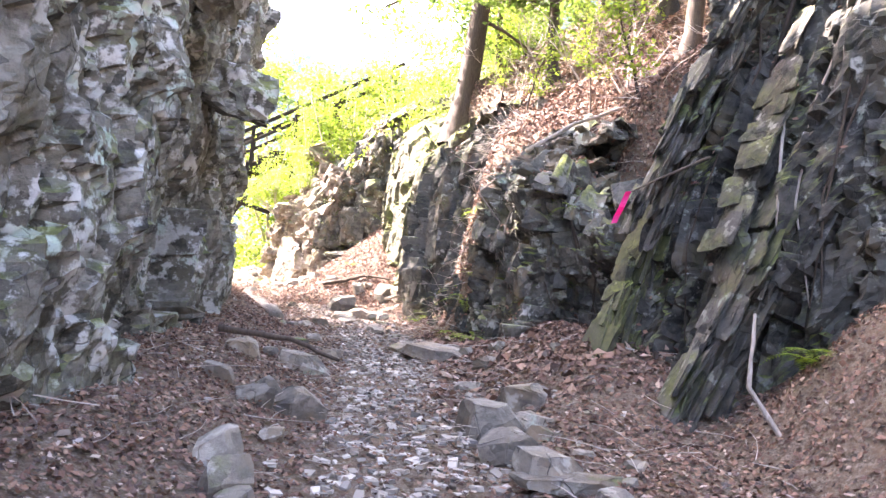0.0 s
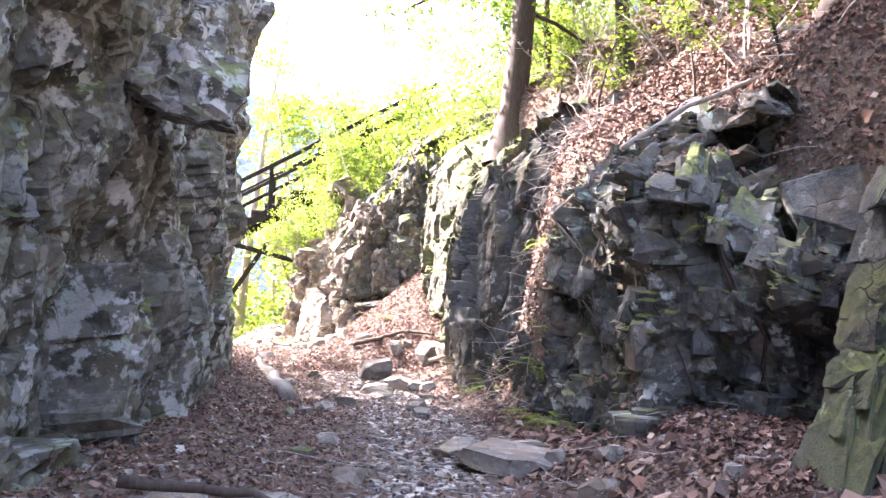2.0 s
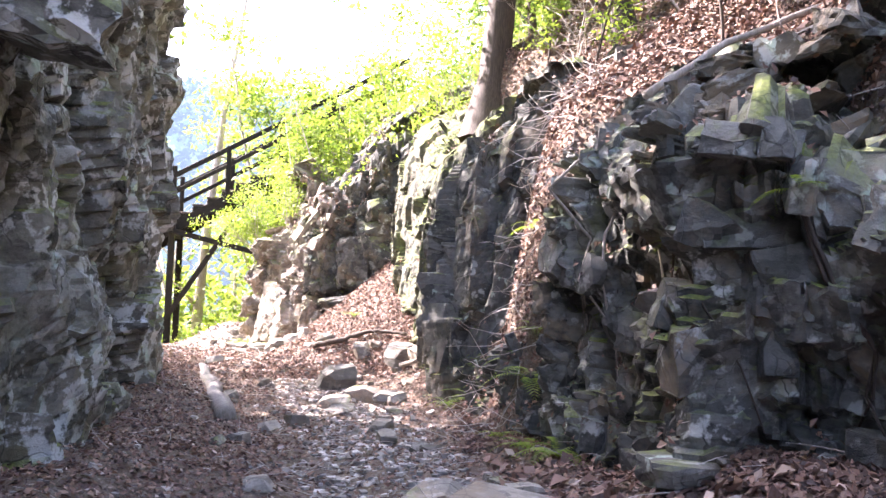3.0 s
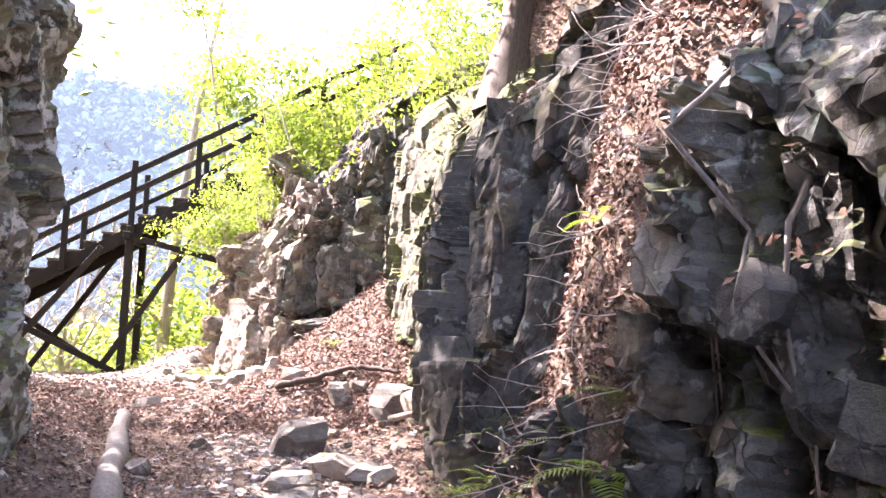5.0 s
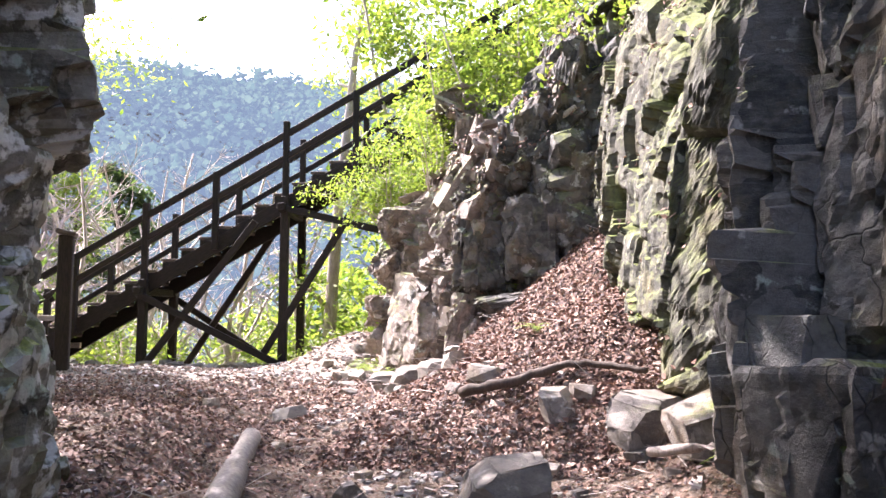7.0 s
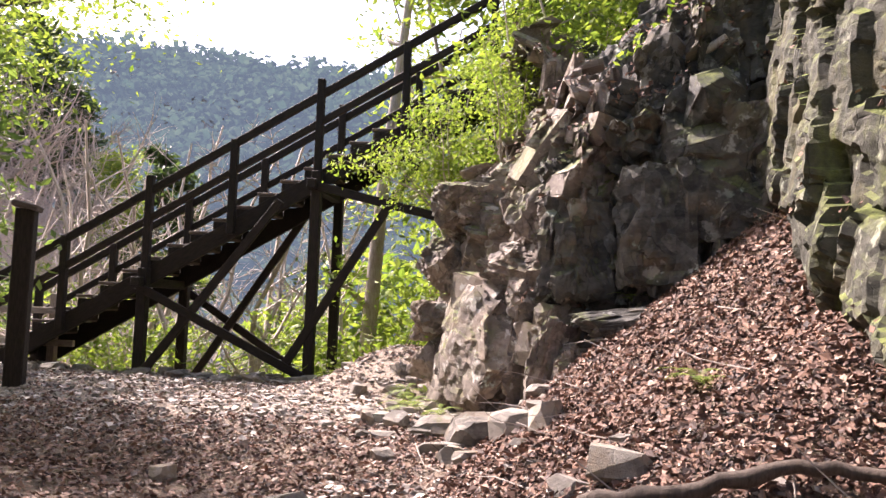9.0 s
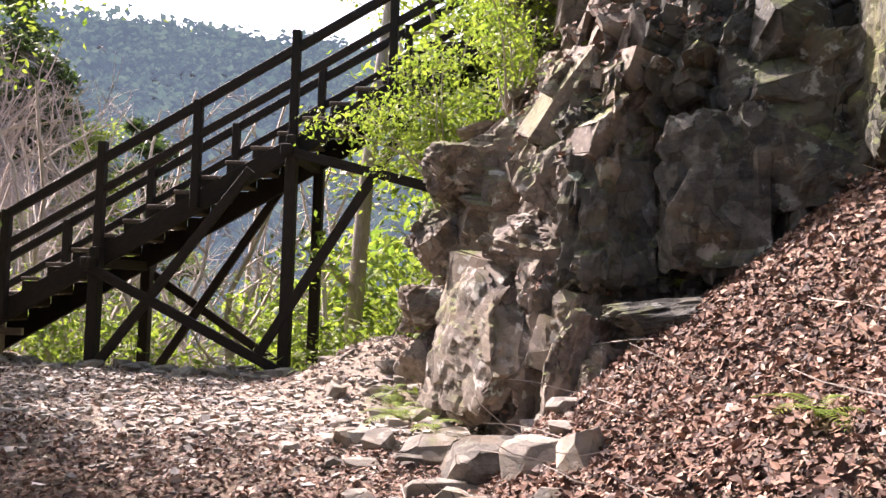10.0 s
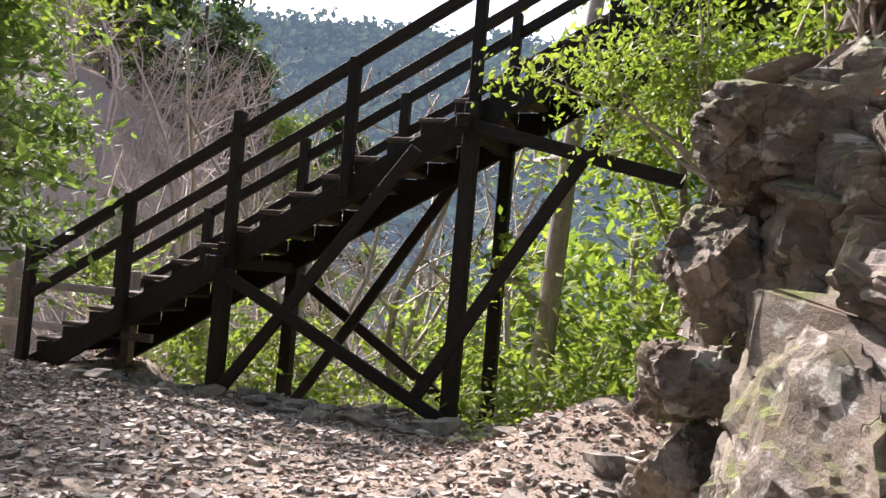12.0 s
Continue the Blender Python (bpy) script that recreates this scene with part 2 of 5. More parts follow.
def empty(name, m, label, category, group="", kind=""):
    ob = new(name)
    ob.matrix_basis = m
    ob.empty_display_size = 0.2
    return tagged(ob, label, category, group, kind)


# ---- the lie of the land ----
FLOOR_Y = [-60, -4, 0, 4, 7, 10, 12.5, 15.5, 17, 19, 21, 23, 26]
FLOOR_Z = [-4, -0.45, -0.12, 0.22, 0.43, 0.57, 0.70, 0.96, 1.13, 1.27, 1.2, 1.12, 1.1]
# line of the rocks' foot: y, x and the height of the ground above them
ROCK_LINE = [(-60, 5, 3), (-5, 4.1, 3), (3, 3.9, 3.4), (5, 3.4, 3.4), (6, 2.6, 3.6), (7.4, 2.2, 3.3), (8.2, 1.8, 2.7), (8.8, 1.2, 2.6), (9.5, 1.05, 2.6), (10.5, 0.75, 2.6), (11.2, 0.5, 2.7), (11.8, -0.1, 2.8), (12.6, -0.25, 2.9), (13.3, -0.15, 3.2),
             (13.9, -0.2, 3.3), (14.6, -0.1, 3.5), (15.3, -0.1, 3.9), (16.0, -0.65, 4.3), (17.0, -0.85, 3.3), (18.0, -1.0, 3.2), (18.8, -1.1, 3.3), (19.0, -1.2, 3.1), (19.6, -2.0, 2.4), (20.2, -3.0, 2.2), (21.0, -3.8, 2.0), (22.0, -4.1, 2.0), (22.8, -3.4, 2.2), (24, -2.2, 2.6), (30, 0, 3.0), (60, 4, 3.0)]
WALL_Y, WALL_X, TOP_Z = ([row[k] for row in ROCK_LINE] for k in range(3))
PATH_X = [(-60, 0), (-4, 0), (6, -0.1), (10, -0.6), (13, -1.3), (16, -2.4), (19, -5), (22, -9), (26, -12)]


def land(x, y):
    """Height of the ground."""
    floor = np.interp(y, FLOOR_Y, FLOOR_Z)
    xp = np.interp(y, [a for a, b in PATH_X], [b for a, b in PATH_X])
    z = floor.copy()
    # leafy banks beside the trodden path
    left, right = xp - x, x - xp
    z += 0.30 * smooth(0.55, 1.9, left) * smooth(12.5, 9.5, y) + 0.34 * smooth(1.0, 2.3, left) * smooth(10.5, 13, y) * smooth(17.6, 15.2, y) + 0.10 * smooth(0.4, 1.2, right) * smooth(16, 12, y)
    z += 0.45 * smooth(0.6, 1.7, right) * smooth(5.2, 6.8, y) * smooth(10.5, 8.6, y) + 0.25 * smooth(0.6, 1.8, right) * smooth(13, 14.5, y) * smooth(16.6, 15.6, y)
    # wooded slope above the rocks
    d = x - np.interp(y, WALL_Y, WALL_X)
    top = np.interp(y, WALL_Y, TOP_Z)
    z += top * smooth(0.15, 1.0, d) + 0.72 * np.clip(d - 0.8, 0, 45) + 0.2 * np.clip(d - 0.8, 0, 5) * smooth(14, 11, y)
    # leaf slope in the bay between the outcrops
    z += np.interp(y, [15.6, 16.6, 17.2, 17.9, 18.9, 19.6, 20.2], [0, 0.3, 0.43, 0.48, 0.85, 0.85, 0]) * np.clip(x + 3.35, 0, 2.1) * smooth(1.2, 0.1, d)
    z += 0.55 * np.exp(-((x + 5.0) ** 2 + (y - 21.7) ** 2) / 0.7)
    # leaves heaped against the near rock
    z += 1.1 * smooth(1.7, 3.0, x) * smooth(6.2, 5.0, y) * smooth(-2, 2, y)
    # valley beyond the path's edge, and the far side
    edge = y - (22.95 + 0.2 * (x + 9.4) + 1.5 * smooth(-10.4, -12, x))
    drop = smooth(0.0, 1.5, edge) * 1.3 + np.clip(edge - 0.6, 0, 26) * 0.62
    z -= drop * smooth(1.0, -2.0, d)
    far = np.hypot(x + 5, y - 22)
    z = np.where(y > 22, z + np.clip(far - 85, 0, 230) * 0.47 * smooth(20, 90, y), z)
    z = z + (24 * np.exp(-((x + 52) / 22) ** 2 - ((y - 52) / 34) ** 2) + 11 * np.exp(-((x + 35) / 10) ** 2 - ((y - 42) / 14) ** 2)) * smooth(-15, -26, x)
    # rock hill behind the left wall
    dl = np.interp(y, [-60, 0, 6, 9, 13, 14], [-2.4, -2.1, -2.3, -2.6, -3.5, -4.2]) - x
    z = z + 5.5 * smooth(0.5, 1.3, dl) * smooth(13.9, 12.9, y) * smooth(34, 14, dl)
    west = np.clip(-x - 22, 0, 60)
    z = z + west * 0.35 * smooth(30, 5, y) - 0.5 * np.clip(-x - 13, 0, 9) * smooth(8, 16, y) * smooth(40, 20, y)
    near = smooth(60, 25, far)
    p = np.stack([x, y, np.zeros_like(x)], 1)
    z += near * (0.05 * fbm(p * 1.7, 3, 5) + 0.035 * fbm(p * 6, 3, 9)) + (1 - near) * 5 * fbm(p * 0.02, 4, 3)
    return z


def land_at(x, y):
    return float(land(np.array([float(x)]), np.array([float(y)]))[0])


def spread(lo, hi, step, far):
    """Coordinates that are fine from lo to hi and widen out to the horizon."""
    core = np.arange(lo, hi, step)
    out, s = [], step
    a = hi
    while a < far:
        out.append(a)
        s *= 1.16
        a += s
    back, s, a = [], step, lo - step
    while a > -far:
        back.append(a)
        s *= 1.16
        a -= s
    return np.array(back[::-1] + list(core) + out)


gx, gy = spread(-13, 6, 0.12, 900), spread(-2, 25, 0.12, 900)
XX, YY = np.meshgrid(gx, gy, indexing="ij")
ground_xyz = np.stack([XX.ravel(), YY.ravel(), land(XX.ravel(), YY.ravel())], 1)
ground = new("ground", mesh_of("ground", ground_xyz, grid_faces(len(gx), len(gy)), M_GROUND, True))
tagged(ground, "brown forest soil path with dry leaves and wooded slopes", "ground", kind="structure")


# ---- cliffs ----
SURFACE = {}


def cliff(name, pts, step, material, seed, label, blocks=((0.9, 0.22), (0.28, 0.07)), squash=(1.0, 1.0, 1.0), shoulder=1.2, rise=0.5, dip=(12, 8, 20), beds=None, rough=1.0):
    """A rock wall along pts (x, y, foot, top, lean): its hill side is to the right of the line."""
    pts = np.array(pts, dtype=float)
    seg = np.r_[0, np.cumsum(np.hypot(*np.diff(pts[:, :2], axis=0).T))]
    u = np.arange(0, seg[-1], step)
    c = np.stack([np.interp(u, seg, pts[:, i]) for i in range(5)], 1)
    tang = np.gradient(c[:, :2], axis=0)
    for _ in range(6):
        tang[1:-1] = (tang[:-2] + tang[1:-1] + tang[2:]) / 3
    tang /= np.linalg.norm(tang, axis=1)[:, None] + 1e-9
    inn = np.stack([tang[:, 1], -tang[:, 0]], 1)
    height = (c[:, 3] - c[:, 2]).max()
    nv, ns = int(height / step), int(shoulder / step)
    v = np.arange(nv) / (nv - 1)
    rows = []
    for k in v:
        z = c[:, 2] + (c[:, 3] - c[:, 2]) * k
        off = c[:, 4] * (z - c[:, 2]) + 0.35 * max(0, k - 0.85) ** 2 / 0.0225 * 0.3
        rows.append(np.stack([c[:, 0] + inn[:, 0] * off, c[:, 1] + inn[:, 1] * off, z], 1))
    last = rows[-1]
    for s in range(1, ns):
        k = s * step
        rows.append(last + np.stack([inn[:, 0] * k, inn[:, 1] * k, np.full(len(c), rise * k - (0.5 * max(0, k - shoulder * 0.7)))], 1))
    nrow = len(rows)
    P = np.stack(rows, 1)
    flat = P.reshape(-1, 3)
    out = np.repeat(np.stack([-inn[:, 0], -inn[:, 1], np.full(len(inn), 0.12)], 1)[:, None, :], nrow, 1)
    out[:, nv:, 2] = 0.8
    out[:, nv:, :2] *= 0.4
    out = out.reshape(-1, 3)
    warp = np.stack([fbm(flat * 1.3, 3, seed + 31), fbm(flat * 1.3, 3, seed + 32), fbm(flat * 1.3, 3, seed + 33)], 1)
    warp *= 0.3 + 0.7 * rough
    disp = 0.28 * rough * fbm(flat * 0.7, 3, seed)
    turn = np.array(Euler([radians(a) for a in dip]).to_matrix())
    for n, (size, amp) in enumerate(blocks):
        q = ((flat + warp * size * 0.22) @ turn) / (size * np.array(squash))
        h, joint = cells(q, seed + 50 * n)
        disp += amp * h - amp * 0.3 * np.exp(-joint / 0.03)
    if beds:
        # layers of slate that stand out by different amounts, each undercut
        thick, amp, way = beds
        way = Vector(way).normalized()
        for k, part_of in ((1.0, 1.0), (0.4, 0.3)):
            level = flat @ np.array(way) / (thick * k) + 0.9 * fbm(flat * 0.9 / k, 3, seed + 70)
            layer = np.floor(level)
            stretch_no = np.floor(fbm(flat * 0.9, 2, seed + 75) * 4)
            disp += amp * part_of * (1.5 * (hash3(layer, stretch_no, layer * 0, seed + 71) - 0.5) + 0.5 * (level - layer - 0.5))
    disp += rough * (0.05 * (np.abs(fbm(flat * 5, 4, seed + 7)) - 0.2)) + 0.016 * fbm(flat * 14, 3, seed + 8)
    flat = flat + out * disp[:, None]
    faces = grid_faces(len(u), nrow)[:, ::-1]
    ob = new(name, mesh_of(name, flat, faces, material))
    SURFACE[name] = (flat.reshape(len(u), nrow, 3), nv, inn)
    return tagged(ob, label, "rock wall", kind="structure")


wall_left = cliff("wall_rock_left", [(-9, 14.2, 0, 6.0, 0), (-5.4, 13.9, 0.4, 6.2, 0.0), (-4.0, 13.95, 0.3, 6.4, -0.03), (-3.65, 13.3, 0.3, 6.4, -0.04), (-3.25, 11.5, 0.3, 6.4, -0.02), (-2.7, 9, 0.2, 6.4, 0.0), (-2.45, 6.3, 0.0, 6.4, -0.02),
                  (-1.98, 5.6, 0.0, 6.4, 0.03), (-1.9, 3.5, -0.2, 6.4, 0.03), (-2.0, 0, -0.4, 6.4, 0.05), (-2.4, -5, -0.8, 6.4, 0.05)], 0.046, M_LEFT, 11,
                  "tall grey rock wall mottled with pale lichen and moss", blocks=((1.1, 0.19), (0.36, 0.06), (0.12, 0.014)), squash=(0.8, 0.8, 1.6), dip=(14, 10, 20), beds=(0.9, 0.05, (0.6, 0.25, 0.8)))
wall_root = cliff("wall_rock_near", [(3.8, -5, -0.4, 5.4, 0.15), (3.5, 2, 0.2, 5.4, 0.15), (3.3, 4.2, 0.6, 5.4, 0.15), (2.75, 5.3, 0.6, 5.4, 0.2), (2.1, 5.9, 0.1, 5.2, 0.25), (1.75, 6.3, 0.1, 5.0, 0.28), (1.4, 6.75, 0.1, 4.8, 0.28), (1.6, 7.35, 0.2, 4.6, 0.25), (2.8, 7.8, 0.3, 4.6, 0.2)], 0.042, M_DARK, 23,
                  "dark leaning slate rock with upright ridges", blocks=((0.75, 0.17), (0.3, 0.08), (0.11, 0.025)), squash=(0.55, 0.55, 4.0), dip=(0, 20, 10), beds=(0.2, 0.07, (1.0, 0.2, -0.42)))
wall_mid = cliff("wall_rock_outcrop", [(2.7, 8.0, 0.5, 1.8, -0.2), (2.0, 8.4, 0.5, 2.1, -0.3), (1.55, 8.75, 0.4, 2.45, -0.22), (1.05, 8.95, 0.3, 2.65, -0.05), (0.95, 9.35, 0.3, 2.85, 0.04), (1.3, 9.62, 0.3, 2.75, -0.08), (1.25, 9.98, 0.3, 2.8, -0.08), (0.75, 10.3, 0.3, 3.0, 0.03), (0.62, 10.9, 0.4, 2.95, 0.04), (0.5, 11.3, 0.4, 2.7, 0.06), (0.75, 11.65, 0.6, 2.9, 0.1), (1.5, 11.9, 1.2, 3.4, 0.1)], 0.032, M_MID, 37,
                 "dark blocky slate outcrop with mossy ledges and a hollow", blocks=((0.7, 0.15), (0.3, 0.09), (0.1, 0.016)), squash=(0.8, 0.8, 1.4), shoulder=1.1, rise=0.5, dip=(8, 10, 25), beds=(0.3, 0.1, (-0.2, -0.1, 1.0)))
wall_gully = cliff("wall_rock_gully", [(0.8, 11.1, 0.4, 1.9, 0.15), (0.45, 11.45, 0.4, 1.8, 0.15), (0.12, 11.9, 0.4, 1.7, 0.2), (-0.05, 12.5, 0.5, 1.55, 0.25), (-0.1, 13.0, 0.5, 1.5, 0.25), (0.1, 13.4, 0.6, 1.7, 0.2)], 0.032, M_BUTTRESS, 83,
                 "low dark leaning slate at the foot of a leafy gully", blocks=((0.5, 0.1), (0.2, 0.06), (0.09, 0.02)), squash=(0.5, 0.5, 2.6), shoulder=0.45, rise=1.1, dip=(0, -18, 20), beds=(0.17, 0.06, (0.9, 0.2, 0.5)))
wall_beyond = cliff("wall_rock_beyond", [(2.9, 11.5, 3.4, 4.6, 0.1), (1.9, 12.0, 3.0, 4.4, 0.1), (1.2, 12.45, 2.5, 4.3, 0.08), (0.75, 12.9, 2.0, 4.25, 0.08), (0.4, 13.25, 1.0, 4.2, 0.05), (0.02, 13.4, 0.6, 3.9, 0.06), (-0.25, 13.55, 0.6, 3.8, 0.03), (-0.5, 13.95, 0.6, 3.7, 0.03), (-0.52, 14.4, 0.7, 3.8, 0.05), (-0.25, 14.8, 0.8, 4.0, 0.1), (0.3, 15.1, 1.0, 4.3, 0.1), (0.6, 15.3, 1.0, 4.4, 0.1)], 0.032, M_BUTTRESS, 41,
                 "dark upright rock buttress beside the path", blocks=((0.85, 0.17), (0.4, 0.06), (0.12, 0.012)), squash=(0.9, 0.9, 1.7), dip=(6, 8, 25), rough=0.4)
wall_mossy = cliff("wall_rock_mossy", [(0.9, 15.1, 1.0, 4.7, 0.05), (0.1, 15.5, 0.9, 4.5, -0.06), (-0.55, 15.8, 0.9, 4.0, 0.0), (-0.98, 16.05, 0.8, 3.6, 0.1), (-1.12, 16.5, 0.9, 3.9, 0.12), (-1.22, 17.1, 1.1, 4.4, 0.1), (-1.3, 17.8, 1.4, 4.8, 0.06), (-1.38, 18.5, 1.7, 5.0, 0.03), (-1.42, 19.1, 2.0, 5.2, 0.02), (-1.3, 19.5, 2.2, 5.3, 0.02)], 0.034, M_MOSSY, 47,
                 "upright rock face streaked with green and yellow moss", blocks=((0.95, 0.13), (0.4, 0.045), (0.12, 0.012)), squash=(0.9, 0.9, 1.5), dip=(4, 8, 25), shoulder=1.4, rise=0.6, rough=0.6)
# dark slate instead of brown rock; part of the bay's shade is in this colour
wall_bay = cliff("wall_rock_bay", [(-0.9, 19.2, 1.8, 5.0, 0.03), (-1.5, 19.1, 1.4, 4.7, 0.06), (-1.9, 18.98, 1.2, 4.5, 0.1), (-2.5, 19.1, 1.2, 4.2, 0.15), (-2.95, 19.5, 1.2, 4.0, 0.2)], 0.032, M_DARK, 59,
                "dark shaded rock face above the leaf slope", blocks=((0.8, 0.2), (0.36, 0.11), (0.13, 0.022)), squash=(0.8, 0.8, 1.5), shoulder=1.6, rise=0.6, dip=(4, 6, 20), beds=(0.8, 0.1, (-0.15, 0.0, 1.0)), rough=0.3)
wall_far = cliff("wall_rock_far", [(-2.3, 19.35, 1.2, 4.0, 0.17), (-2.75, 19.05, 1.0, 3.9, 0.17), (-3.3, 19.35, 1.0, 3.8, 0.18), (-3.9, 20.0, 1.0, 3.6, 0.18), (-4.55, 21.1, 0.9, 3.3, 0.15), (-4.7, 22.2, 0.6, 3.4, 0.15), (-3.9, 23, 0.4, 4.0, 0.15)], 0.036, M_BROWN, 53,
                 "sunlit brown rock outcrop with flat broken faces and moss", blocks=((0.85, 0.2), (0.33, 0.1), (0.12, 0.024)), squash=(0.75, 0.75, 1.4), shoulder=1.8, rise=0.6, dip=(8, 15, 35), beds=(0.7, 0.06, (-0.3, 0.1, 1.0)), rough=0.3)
wall_upper = cliff("wall_rock_upper", [(2.0, 19.2, 4.2, 6.6, 0.1), (0.5, 19.7, 3.9, 6.4, 0.1), (-1.0, 20.0, 3.6, 6.0, 0.12), (-2.2, 20.35, 3.4, 5.5, 0.15), (-3.0, 20.9, 3.3, 4.9, 0.2), (-3.5, 21.8, 3.2, 4.5, 0.2)], 0.045, M_DARK, 71,
                 "dark broken rock ledge above the sunlit outcrop", blocks=((0.8, 0.2), (0.3, 0.08), (0.12, 0.02)), squash=(1, 1, 1.3), shoulder=1.0, rise=0.6, dip=(8, 12, 30))


# ---- timber staircase ----
def box(sx, sy, sz, bevel=0.008):
    bm = bmesh.new()
    bmesh.ops.create_cube(bm, size=1, matrix=Matrix.Diagonal((sx, sy, sz, 1)))
    bmesh.ops.bevel(bm, geom=bm.edges[:], offset=bevel, segments=1, affect="EDGES")
    return bm


def part(name, bm, material, parent, m=None, label=""):
    me = bpy.data.meshes.new(name)
    bm.to_mesh(me)
    bm.free()
    me.materials.append(material)
    return child(name, me, parent, m, label)


def beam(name, a, b, w, h, material, parent, label=""):
    """A squared timber from a to b."""
    a, b = Vector(a), Vector(b)
    z = (b - a).normalized()
    side = Vector((0, 1, 0)) if abs(z.y) < 0.9 else Vector((1, 0, 0))
    x = side.cross(z).normalized()
    y = z.cross(x)
    m = Matrix((x, y, z)).transposed().to_4x4()
    m.translation = (a + b) / 2
    return part(name, box(h, w, (b - a).length), material, parent, m, label)


# stair line: its front side, rising along local x
RUN, RISE, NSTEP, WIDTH, TALL = 0.324, 0.192, 32, 1.25, 2.43


def stair():
    s = empty("staircase", pose(-11.79, 22.38, 1.28, 0, 0, 12.2), "dark timber outdoor staircase with handrails on braced posts", "staircase")
    slope = 1.439 / TALL
    zs = lambda x: x * slope
    length = NSTEP * RUN
    for y in (0, WIDTH):
        beam("stringer", (-0.1, y, zs(-0.1) - 0.22), (length, y, zs(length) - 0.22), 0.07, 0.25, M_TIMBER, s)
    for i in range(NSTEP):
        for y in (0.005, WIDTH - 0.005):
            part("step_block", box(RUN - 0.03, 0.06, RISE - 0.03, 0.004), M_TIMBER, s, pose(i * RUN + 0.27, y, zs(i * RUN + 0.2) - 0.085))
        part("tread", box(0.345, WIDTH + 0.02, 0.045), M_TREAD, s, pose(i * RUN + 0.26, WIDTH / 2, zs(i * RUN + 0.2) + 0.03, 0, 0, 0.4 * (-1) ** i), "worn timber tread")
        part("riser", box(0.03, WIDTH - 0.08, RISE - 0.05), M_TIMBER, s, pose(i * RUN + 0.11, WIDTH / 2, zs(i * RUN + 0.2) - 0.085))
    for y in (-0.09, WIDTH + 0.09):
        for n in range(9):
            x = n * TALL / 2
            top = 1.23 if n % 2 == 0 else 1.06
            beam("post", (x, y, zs(x) - (0.3 if n else 0.2)), (x, y, zs(x) + top), 0.105, 0.105, M_TIMBER, s)
        for up, w in ((1.0, 0.085), (0.6, 0.075)):
            beam("rail", (0, y * 1.02, zs(0) + up), (length, y * 1.02, zs(length) + up), w, w * 1.25, M_TIMBER, s, "weathered timber rail")
    for k in (1, 2, 3, 4):
        x = k * TALL
        for y in (-0.1, WIDTH + 0.1):
            beam("support_post", (x + 0.01, y - 0.03, -0.35 if y < 0 else -1.3), (x + 0.01, y - 0.03, zs(x) - 0.1), 0.14, 0.14, M_TIMBER, s)
        beam("crossbeam", (x - 0.02, -0.35, zs(x) - 0.3), (x - 0.02, WIDTH + 0.3, zs(x) - 0.3), 0.13, 0.13, M_TIMBER, s, "squared timber crossbeam with pale cut ends")
    for k in (1, 2):
        x = k * TALL
        for y, low in ((-0.2, -0.12), (WIDTH + 0.2, -0.5)):
            if k == 2 and y > 0:
                continue
            if k == 1:
                beam("brace", (x - 0.05, y, zs(x) - 0.36), (x + TALL, y, low), 0.06, 0.12, M_TIMBER, s)
            else:
                beam("brace", (x - 0.05, y, zs(x) - 0.3), (x + 1.9, y, zs(x) - 0.75), 0.06, 0.12, M_TIMBER, s)
            beam("brace", (x + (0.1 if k == 1 else -0.3), y * 0.9, low + (0 if k == 1 else 0.2)), (x + TALL * 0.8, y * 0.9, zs(x + TALL * 0.8) - 0.25), 0.06, 0.12, M_TIMBER, s)
    return s


stair()


# ---- stones ----
def stone_mesh(name, seed, size, cuts, material, bevel=0.03, rough=0.0):
    """A broken stone: a block cut by random planes, with worn edges."""
    rng = random.Random(seed)
    bm = bmesh.new()
    bmesh.ops.create_cube(bm, size=1.0)
    for _ in range(cuts):
        n = Vector((rng.gauss(0, 1), rng.gauss(0, 1), rng.gauss(0, 0.8))).normalized()
        d = rng.uniform(0.36, 0.52)
        bmesh.ops.bisect_plane(bm, geom=bm.verts[:] + bm.edges[:] + bm.faces[:], plane_co=n * d, plane_no=n, clear_outer=True)
        bmesh.ops.holes_fill(bm, edges=[e for e in bm.edges if e.is_boundary])
    bmesh.ops.dissolve_limit(bm, angle_limit=0.02, verts=bm.verts[:], edges=bm.edges[:])
    bmesh.ops.bevel(bm, geom=bm.edges[:], offset=bevel, segments=1, affect="EDGES", clamp_overlap=True)
    if rough:
        bmesh.ops.subdivide_edges(bm, edges=bm.edges[:], cuts=1, use_grid_fill=True)
        for v in bm.verts:
            v.co += Vector((rng.gauss(0, rough), rng.gauss(0, rough), rng.gauss(0, rough)))
    bmesh.ops.recalc_face_normals(bm, faces=bm.faces[:])
    bmesh.ops.scale(bm, vec=size, verts=bm.verts[:])
    me = bpy.data.meshes.new(name)
    bm.to_mesh(me)
    bm.free()
    me.materials.append(material)
    return me


